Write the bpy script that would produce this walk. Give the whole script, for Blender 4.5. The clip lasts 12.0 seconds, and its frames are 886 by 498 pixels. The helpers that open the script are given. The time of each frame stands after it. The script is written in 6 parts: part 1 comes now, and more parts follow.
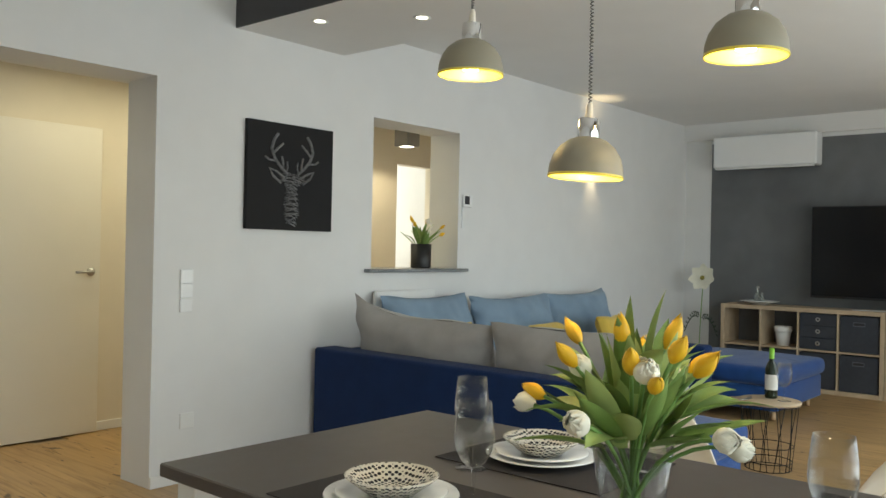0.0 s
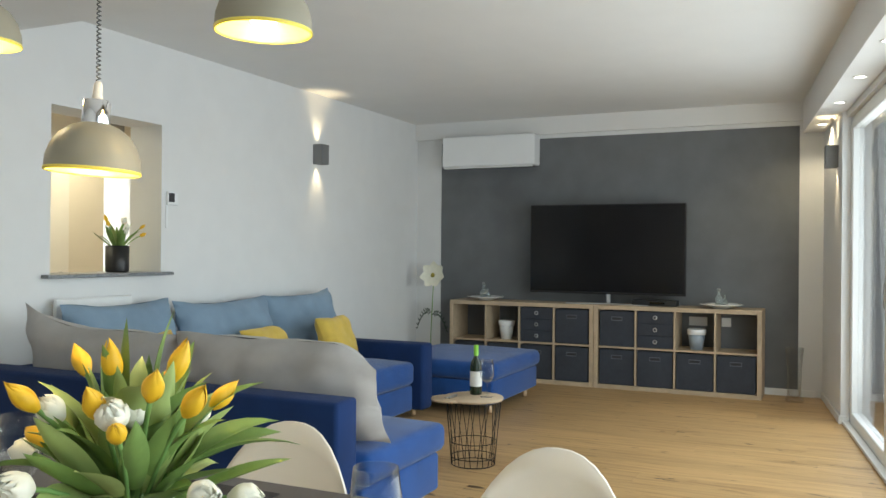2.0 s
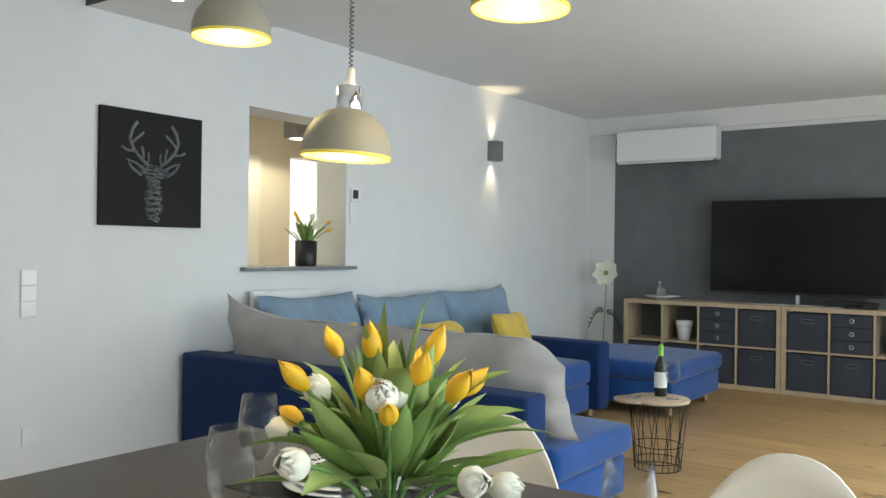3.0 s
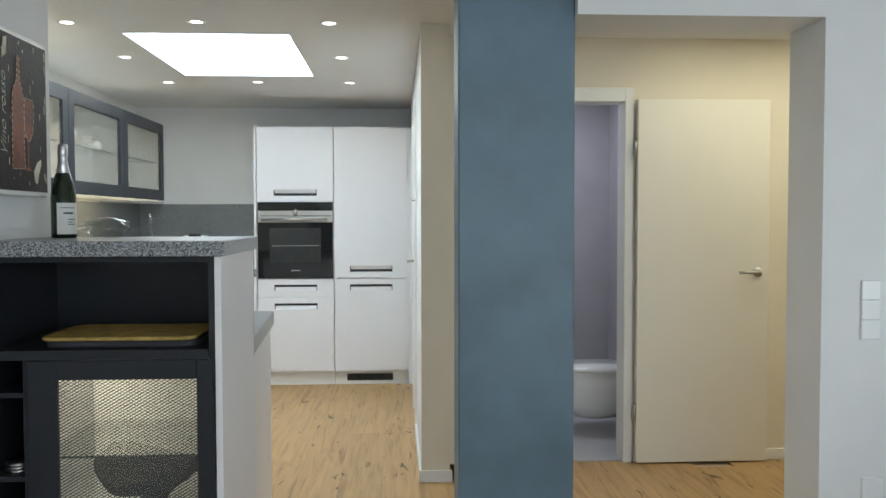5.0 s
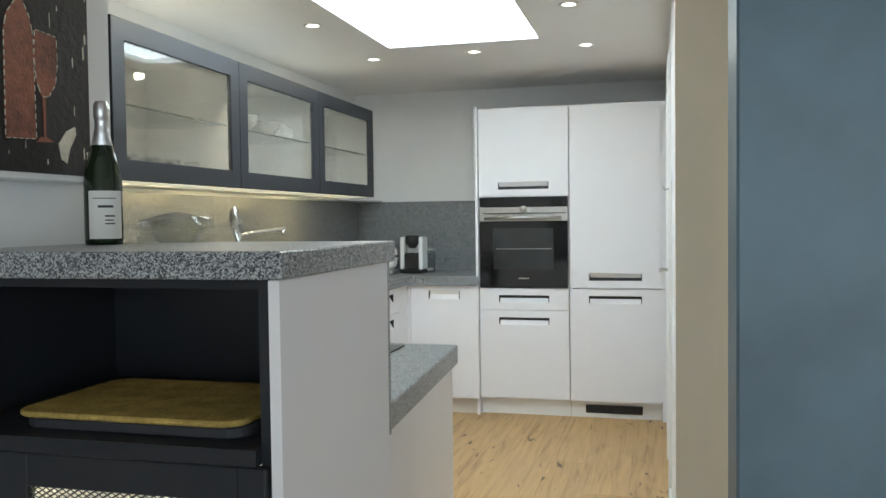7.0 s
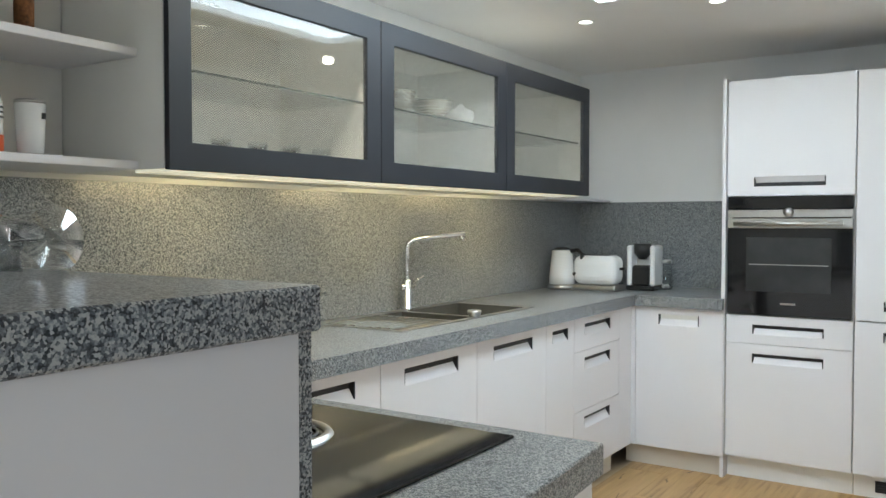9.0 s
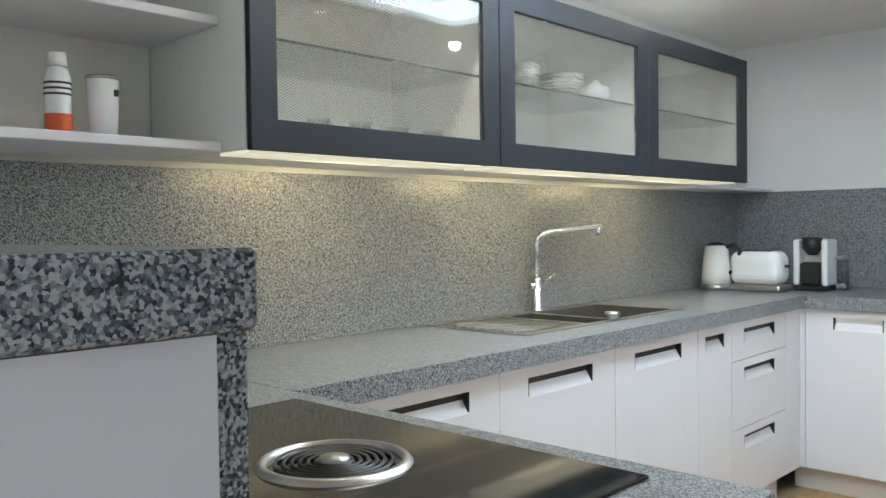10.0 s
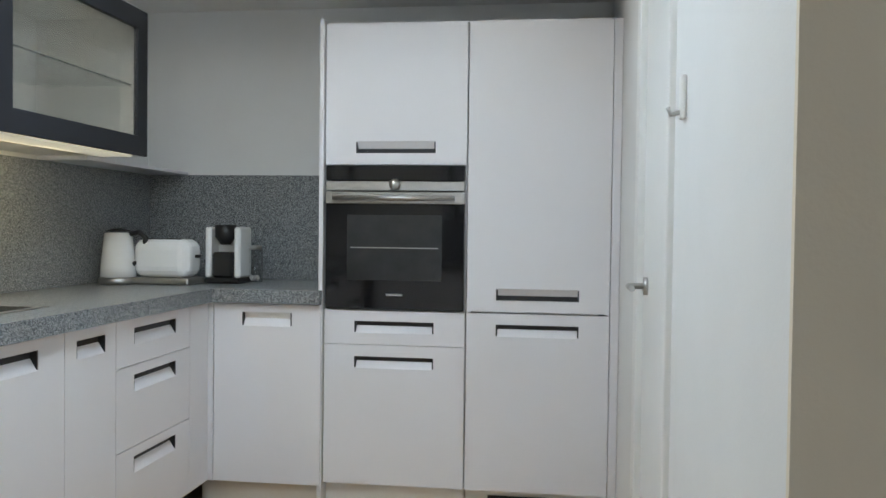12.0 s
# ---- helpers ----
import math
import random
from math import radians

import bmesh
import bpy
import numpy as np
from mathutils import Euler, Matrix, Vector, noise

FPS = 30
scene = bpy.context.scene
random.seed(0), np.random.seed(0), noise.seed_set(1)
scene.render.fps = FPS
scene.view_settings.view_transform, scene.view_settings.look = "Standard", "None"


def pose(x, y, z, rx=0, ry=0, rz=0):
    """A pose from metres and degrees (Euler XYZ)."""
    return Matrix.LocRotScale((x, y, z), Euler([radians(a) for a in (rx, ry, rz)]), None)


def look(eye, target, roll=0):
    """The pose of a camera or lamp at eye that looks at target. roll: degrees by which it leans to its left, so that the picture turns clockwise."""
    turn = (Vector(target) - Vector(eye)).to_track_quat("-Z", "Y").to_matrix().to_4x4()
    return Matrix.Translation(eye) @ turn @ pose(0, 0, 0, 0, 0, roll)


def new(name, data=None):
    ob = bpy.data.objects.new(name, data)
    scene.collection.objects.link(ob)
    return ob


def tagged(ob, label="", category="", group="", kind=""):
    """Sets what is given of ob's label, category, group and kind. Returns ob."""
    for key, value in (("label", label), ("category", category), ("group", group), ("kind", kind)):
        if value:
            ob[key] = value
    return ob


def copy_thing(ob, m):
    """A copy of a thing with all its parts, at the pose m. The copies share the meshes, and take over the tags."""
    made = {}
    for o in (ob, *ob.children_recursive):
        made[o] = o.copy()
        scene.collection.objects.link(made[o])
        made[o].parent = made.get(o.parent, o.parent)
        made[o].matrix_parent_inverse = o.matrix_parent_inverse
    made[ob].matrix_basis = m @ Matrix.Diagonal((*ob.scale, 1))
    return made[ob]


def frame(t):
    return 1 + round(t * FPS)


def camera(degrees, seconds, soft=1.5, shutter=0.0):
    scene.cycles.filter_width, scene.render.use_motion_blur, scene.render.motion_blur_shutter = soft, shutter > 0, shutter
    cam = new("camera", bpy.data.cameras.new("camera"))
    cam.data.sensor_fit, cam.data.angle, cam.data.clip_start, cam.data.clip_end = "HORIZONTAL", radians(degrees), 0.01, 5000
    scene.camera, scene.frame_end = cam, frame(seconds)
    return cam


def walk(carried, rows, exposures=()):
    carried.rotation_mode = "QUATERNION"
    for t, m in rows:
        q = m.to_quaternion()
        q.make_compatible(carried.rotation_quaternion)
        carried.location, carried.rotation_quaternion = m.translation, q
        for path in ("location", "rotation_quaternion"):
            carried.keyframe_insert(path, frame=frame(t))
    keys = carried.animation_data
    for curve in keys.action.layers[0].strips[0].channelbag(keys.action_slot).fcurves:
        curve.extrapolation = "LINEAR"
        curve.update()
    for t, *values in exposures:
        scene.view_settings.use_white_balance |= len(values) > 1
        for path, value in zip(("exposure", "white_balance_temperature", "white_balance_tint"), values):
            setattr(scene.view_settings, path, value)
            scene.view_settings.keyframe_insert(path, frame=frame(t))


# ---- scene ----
cam = camera(56.0, 12.0)
PATH = [
    (0, (-0.706, -0.229, 1.24), (0.81, 1.075, 1.242), 1.2),
    (0.5, (-0.658, -0.271, 1.25), (1.027, 0.806, 1.259), 0.7),
    (1, (-0.481, -0.296, 1.266), (1.285, 0.642, 1.265), 0.5),
    (1.5, (-0.354, -0.381, 1.272), (1.451, 0.48, 1.272), 0.4),
    (2, (-0.31, -0.421, 1.264), (1.504, 0.422, 1.268), 0.5),
    (2.5, (-0.319, -0.371, 1.262), (1.476, 0.511, 1.262), 0.6),
    (3, (-0.337, -0.287, 1.243), (1.285, 0.883, 1.24), 0.8),
    (3.2, (-0.367, -0.221, 1.237), (1.159, 1.073, 1.229), 0.9),
    (4.8, (-0.074, 0.488, 1.342), (0.155, 2.474, 1.267), 0.0),
    (5, (-0.06, 0.581, 1.348), (0.049, 2.576, 1.273), -0.1),
    (5.5, (-0.05, 0.881, 1.341), (-0.157, 2.877, 1.268), -0.3),
    (6, (-0.048, 1.15, 1.327), (-0.301, 3.132, 1.25), -0.3),
    (6.5, (-0.037, 1.468, 1.326), (-0.386, 3.436, 1.253), -0.7),
    (7, (0.0, 1.752, 1.33), (-0.5, 3.687, 1.259), -0.7),
    (7.2, (0.014, 1.859, 1.335), (-0.619, 3.755, 1.269), -0.6),
    (8.8, (0.002, 2.717, 1.335), (-1.054, 4.414, 1.268), -0.3),
    (9, (-0.019, 2.826, 1.344), (-1.118, 4.495, 1.279), 0.0),
    (9.5, (-0.076, 2.985, 1.339), (-1.368, 4.51, 1.279), -0.1),
    (10, (-0.167, 3.154, 1.296), (-1.542, 4.605, 1.243), -0.8),
    (10.5, (-0.338, 3.343, 1.276), (-1.686, 4.819, 1.228), -0.3),
    (11, (-0.339, 3.512, 1.254), (-1.533, 5.116, 1.203), 0.1),
    (11.5, (-0.272, 3.643, 1.228), (-1.081, 5.472, 1.178), -0.0),
    (12, (-0.2, 3.834, 1.209), (-0.468, 5.815, 1.161), 0.7),
]
EXPOSURE = [(0.0, -0.38, 6450, 3), (0.5, -0.38, 6350, 3), (1.5, -0.2, 6200, 3), (2.5, -0.09, 6050, 3), (3.2, -0.14, 5950, 4), (4.8, -0.26, 5750, 4), (6.0, -0.22, 5700, 4), (7.2, -0.26, 5850, 4), (8.8, -0.22, 5800, 5), (10.5, -0.06, 5550, 7), (11.1, -0.24, 5600, 7), (11.5, -0.47, 5650, 7), (12.0, -0.66, 5700, 7)]
walk(cam, [(t, look(e, g, r)) for t, e, g, r in PATH], EXPOSURE)

# ---- light ----
world = bpy.data.worlds.new("world")
scene.world = world
world.use_nodes = True
wn = world.node_tree
sky = wn.nodes.new("ShaderNodeTexSky")
sky.sky_type, sky.sun_disc, sky.sun_elevation, sky.sun_rotation = "NISHITA", False, radians(40), radians(150)
wn.nodes["Background"].inputs[1].default_value = 0.12
wn.links.new(sky.outputs[0], wn.nodes["Background"].inputs[0])


def lamp(name, kind, m, energy, color, size=0.1, size_y=None, spot=60, blend=0.5):
    d = bpy.data.lights.new(name, kind)
    d.energy, d.color = energy, color
    if kind == "AREA":
        d.size = size
        if size_y:
            d.shape, d.size_y = "RECTANGLE", size_y
    elif kind == "SPOT":
        d.spot_size, d.spot_blend, d.shadow_soft_size = radians(spot), blend, size
    elif kind == "POINT":
        d.shadow_soft_size = size
    ob = new(name, d)
    ob.matrix_basis = m
    return ob


DAY, WARM = (0.92, 0.97, 1.0), (1.0, 0.72, 0.42)
sun = lamp("sun", "SUN", look((2, -6, 8), (3, 0, 2)), 0.8, (1, 0.96, 0.9))
sun.data.angle = radians(12)
q_ = pose(5.44, -0.66, 0, 0, 0, 6.56) @ Vector((1.8, 0.10, 2.31))
lamp("soffit_spot_beam", "SPOT", look(q_, q_ + Vector((0, 0.001, -2))), 14, (1.0, 0.80, 0.52), 0.03, None, 150, 0.5)
lamp("window_daylight", "AREA", look((3.0, -1.12, 1.3), (2.77, 0.9, 1.25)), 165, DAY, 6.8, 2.1)
for sx, sy, watts in ((-1.66, 4.76, 24), (-1.03, 4.72, 11), (-0.39, 4.72, 5), (-1.66, 6.56, 8), (-0.39, 6.52, 5)):
    lamp("spot_beam", "SPOT", look((sx, sy, 2.285), (sx, sy + 0.001, 0)), watts, (1.0, 0.87, 0.66), 0.03, None, 172, 0.15)

# ---- materials ----
def mat(name, col, rough=0.6, metal=0.0, vary=0.06, scale=8.0, bump=0.0, bscale=60.0, spec=0.5, trans=0.0, emit=None, estr=0.0, sheen=0.0, coat=0.0):
    m = bpy.data.materials.new(name)
    m.use_nodes = True
    nt = m.node_tree
    p = nt.nodes["Principled BSDF"]
    p.inputs["Roughness"].default_value, p.inputs["Metallic"].default_value = rough, metal
    p.inputs["Specular IOR Level"].default_value = spec
    p.inputs["Transmission Weight"].default_value = trans
    p.inputs["Sheen Weight"].default_value = sheen
    p.inputs["Coat Weight"].default_value = coat
    p.inputs["Base Color"].default_value = (*col, 1)
    if vary:
        tc = nt.nodes.new("ShaderNodeTexCoord")
        n1, n2 = nt.nodes.new("ShaderNodeTexNoise"), nt.nodes.new("ShaderNodeTexNoise")
        n1.inputs["Scale"].default_value, n2.inputs["Scale"].default_value = scale * 0.15, scale
        n1.inputs["Detail"].default_value, n2.inputs["Detail"].default_value = 3, 5
        add = nt.nodes.new("ShaderNodeMath")
        add.operation = "ADD"
        mr = nt.nodes.new("ShaderNodeMapRange")
        mr.inputs[1].default_value, mr.inputs[2].default_value = 0.7, 1.3
        mr.inputs[3].default_value, mr.inputs[4].default_value = 1 - vary, 1 + vary
        mul = nt.nodes.new("ShaderNodeVectorMath")
        mul.operation = "SCALE"
        mul.inputs[0].default_value = col
        for n in (n1, n2):
            nt.links.new(tc.outputs["Object"], n.inputs["Vector"])
        nt.links.new(n1.outputs[0], add.inputs[0])
        nt.links.new(n2.outputs[0], add.inputs[1])
        nt.links.new(add.outputs[0], mr.inputs[0])
        nt.links.new(mr.outputs[0], mul.inputs["Scale"])
        nt.links.new(mul.outputs[0], p.inputs["Base Color"])
        rr = nt.nodes.new("ShaderNodeMapRange")
        rr.inputs[3].default_value, rr.inputs[4].default_value = max(0.02, rough - 0.06), min(1, rough + 0.06)
        nt.links.new(n2.outputs[0], rr.inputs[0])
        nt.links.new(rr.outputs[0], p.inputs["Roughness"])
        if bump:
            n3, b = nt.nodes.new("ShaderNodeTexNoise"), nt.nodes.new("ShaderNodeBump")
            n3.inputs["Scale"].default_value, n3.inputs["Detail"].default_value = bscale, 6
            b.inputs["Strength"].default_value, b.inputs["Distance"].default_value = bump, 0.004
            nt.links.new(tc.outputs["Object"], n3.inputs["Vector"])
            nt.links.new(n3.outputs[0], b.inputs["Height"])
            nt.links.new(b.outputs[0], p.inputs["Normal"])
    if emit:
        p.inputs["Emission Color"].default_value, p.inputs["Emission Strength"].default_value = (*emit, 1), estr
    return m


def ramp_node(nt, stops):
    r = nt.nodes.new("ShaderNodeValToRGB")
    while len(r.color_ramp.elements) < len(stops):
        r.color_ramp.elements.new(0.5)
    for e, (pos, c) in zip(r.color_ramp.elements, stops):
        e.position, e.color = pos, (*c, 1)
    return r


def granite(name):
    m = mat(name, (0.3, 0.3, 0.31), 0.3, vary=0)
    nt = m.node_tree
    p = nt.nodes["Principled BSDF"]
    tc = nt.nodes.new("ShaderNodeTexCoord")
    v = nt.nodes.new("ShaderNodeTexVoronoi")
    v.inputs["Scale"].default_value, v.inputs["Randomness"].default_value = 460, 1
    n = nt.nodes.new("ShaderNodeTexNoise")
    n.inputs["Scale"].default_value, n.inputs["Detail"].default_value, n.inputs["Roughness"].default_value = 115, 5, 0.75
    mix = nt.nodes.new("ShaderNodeMath")
    mix.operation = "MULTIPLY_ADD"
    mix.inputs[1].default_value, mix.inputs[2].default_value = 0.5, 0.0
    add = nt.nodes.new("ShaderNodeMath")
    r = ramp_node(nt, [(0.39, (0.020, 0.024, 0.030)), (0.51, (0.090, 0.102, 0.116)), (0.62, (0.205, 0.225, 0.245)), (0.76, (0.45, 0.46, 0.46))])
    sep = nt.nodes.new("ShaderNodeSeparateColor")
    nt.links.new(tc.outputs["Object"], v.inputs["Vector"])
    nt.links.new(tc.outputs["Object"], n.inputs["Vector"])
    nt.links.new(v.outputs["Color"], sep.inputs[0])
    nt.links.new(sep.outputs[0], mix.inputs[0])
    nt.links.new(mix.outputs[0], add.inputs[0])
    half = nt.nodes.new("ShaderNodeMath")
    half.operation = "MULTIPLY"
    half.inputs[1].default_value = 0.7
    nt.links.new(n.outputs[0], half.inputs[0])
    nt.links.new(half.outputs[0], add.inputs[1])
    nt.links.new(add.outputs[0], r.inputs[0])
    nt.links.new(r.outputs[0], p.inputs["Base Color"])
    return m


def oak(name, base, dark):
    m = mat(name, base, 0.42, vary=0)
    nt = m.node_tree
    p = nt.nodes["Principled BSDF"]
    tc, mp = nt.nodes.new("ShaderNodeTexCoord"), nt.nodes.new("ShaderNodeMapping")
    mp.inputs["Scale"].default_value = (14, 0.9, 14)
    oi = nt.nodes.new("ShaderNodeObjectInfo")
    off = nt.nodes.new("ShaderNodeVectorMath")
    off.operation = "SCALE"
    off.inputs[0].default_value = (37, 53, 11)
    nt.links.new(oi.outputs["Random"], off.inputs["Scale"])
    nt.links.new(off.outputs[0], mp.inputs["Location"])
    n = nt.nodes.new("ShaderNodeTexNoise")
    n.inputs["Scale"].default_value, n.inputs["Detail"].default_value, n.inputs["Distortion"].default_value = 2.2, 7, 0.9
    nt.links.new(tc.outputs["Object"], mp.inputs["Vector"])
    nt.links.new(mp.outputs[0], n.inputs["Vector"])
    r = ramp_node(nt, [(0.28, dark), (0.45, tuple(a * 0.88 for a in base)), (0.62, base), (0.8, tuple(min(1, a * 1.14) for a in base))])
    nt.links.new(n.outputs[0], r.inputs[0])
    # knots and cracks
    k, kr = nt.nodes.new("ShaderNodeTexNoise"), nt.nodes.new("ShaderNodeValToRGB")
    kmp = nt.nodes.new("ShaderNodeMapping")
    kmp.inputs["Scale"].default_value = (9, 2.3, 9)
    nt.links.new(off.outputs[0], kmp.inputs["Location"])
    nt.links.new(tc.outputs["Object"], kmp.inputs["Vector"])
    nt.links.new(kmp.outputs[0], k.inputs["Vector"])
    k.inputs["Scale"].default_value, k.inputs["Detail"].default_value, k.inputs["Distortion"].default_value = 1.6, 4, 1.5
    kr.color_ramp.elements[0].position, kr.color_ramp.elements[1].position = 0.645, 0.70
    nt.links.new(k.outputs[0], kr.inputs[0])
    mx = nt.nodes.new("ShaderNodeMixRGB")
    mx.inputs[2].default_value = (*[a * 0.3 for a in dark], 1)
    nt.links.new(kr.outputs[0], mx.inputs[0])
    nt.links.new(r.outputs[0], mx.inputs[1])
    # plank-to-plank tone
    tone = nt.nodes.new("ShaderNodeMapRange")
    tone.inputs[3].default_value, tone.inputs[4].default_value = 0.93, 1.07
    nt.links.new(oi.outputs["Random"], tone.inputs[0])
    mul = nt.nodes.new("ShaderNodeVectorMath")
    mul.operation = "SCALE"
    nt.links.new(mx.outputs[0], mul.inputs[0])
    nt.links.new(tone.outputs[0], mul.inputs["Scale"])
    nt.links.new(mul.outputs[0], p.inputs["Base Color"])
    b = nt.nodes.new("ShaderNodeBump")
    b.inputs["Strength"].default_value, b.inputs["Distance"].default_value = 0.12, 0.002
    nt.links.new(n.outputs[0], b.inputs["Height"])
    nt.links.new(b.outputs[0], p.inputs["Normal"])
    return m


def pane(name, tint=(1, 1, 1), lattice=0.0, pitch=0.012, haze=0.0, gloss=0.9, power=5.0, floor_gloss=0.04, wire=(0.62, 0.62, 0.6)):
    """Thin clear pane: sees through, mirrors by Fresnel; lattice: diamond wire mesh in it."""
    m = bpy.data.materials.new(name)
    m.use_nodes = True
    nt = m.node_tree
    nt.nodes.remove(nt.nodes["Principled BSDF"])
    out = nt.nodes["Material Output"]
    t, g, lw, mx = (nt.nodes.new(k) for k in ("ShaderNodeBsdfTransparent", "ShaderNodeBsdfGlossy", "ShaderNodeLayerWeight", "ShaderNodeMixShader"))
    t.inputs[0].default_value = (*tint, 1)
    g.inputs["Roughness"].default_value = 0.02
    pw, fr = nt.nodes.new("ShaderNodeMath"), nt.nodes.new("ShaderNodeMath")
    pw.operation, fr.operation = "POWER", "MULTIPLY_ADD"
    pw.inputs[1].default_value, fr.inputs[1].default_value, fr.inputs[2].default_value = power, gloss, floor_gloss
    lw.inputs[0].default_value = 0.5
    nt.links.new(lw.outputs["Facing"], pw.inputs[0])
    nt.links.new(pw.outputs[0], fr.inputs[0])
    nt.links.new(fr.outputs[0], mx.inputs[0])
    nt.links.new(t.outputs[0], mx.inputs[1])
    nt.links.new(g.outputs[0], mx.inputs[2])
    last = mx
    if lattice or haze:
        d, m2 = nt.nodes.new("ShaderNodeBsdfDiffuse"), nt.nodes.new("ShaderNodeMixShader")
        d.inputs[0].default_value = (*wire, 1)
        if lattice:
            tc, sp = nt.nodes.new("ShaderNodeTexCoord"), nt.nodes.new("ShaderNodeSeparateXYZ")
            nt.links.new(tc.outputs["Object"], sp.inputs[0])
            h = nt.nodes.new("ShaderNodeMath")
            nt.links.new(sp.outputs[0], h.inputs[0])
            nt.links.new(sp.outputs[1], h.inputs[1])
            lines = []
            for op in ("ADD", "SUBTRACT"):
                z = nt.nodes.new("ShaderNodeMath")
                z.operation = "MULTIPLY"
                z.inputs[1].default_value = 1.7
                nt.links.new(sp.outputs[2], z.inputs[0])
                s = nt.nodes.new("ShaderNodeMath")
                s.operation = op
                nt.links.new(h.outputs[0], s.inputs[0])
                nt.links.new(z.outputs[0], s.inputs[1])
                pp = nt.nodes.new("ShaderNodeMath")
                pp.operation = "PINGPONG"
                pp.inputs[1].default_value = pitch
                nt.links.new(s.outputs[0], pp.inputs[0])
                lt = nt.nodes.new("ShaderNodeMath")
                lt.operation = "LESS_THAN"
                lt.inputs[1].default_value = pitch * 0.20
                nt.links.new(pp.outputs[0], lt.inputs[0])
                lines.append(lt)
            mxm = nt.nodes.new("ShaderNodeMath")
            mxm.operation = "MAXIMUM"
            nt.links.new(lines[0].outputs[0], mxm.inputs[0])
            nt.links.new(lines[1].outputs[0], mxm.inputs[1])
            f = nt.nodes.new("ShaderNodeMath")
            f.operation = "MULTIPLY_ADD"
            f.inputs[1].default_value, f.inputs[2].default_value = lattice, haze
            nt.links.new(mxm.outputs[0], f.inputs[0])
            nt.links.new(f.outputs[0], m2.inputs[0])
        else:
            m2.inputs[0].default_value = haze
        nt.links.new(mx.outputs[0], m2.inputs[1])
        nt.links.new(d.outputs[0], m2.inputs[2])
        last = m2
    nt.links.new(last.outputs[0], out.inputs[0])
    return m


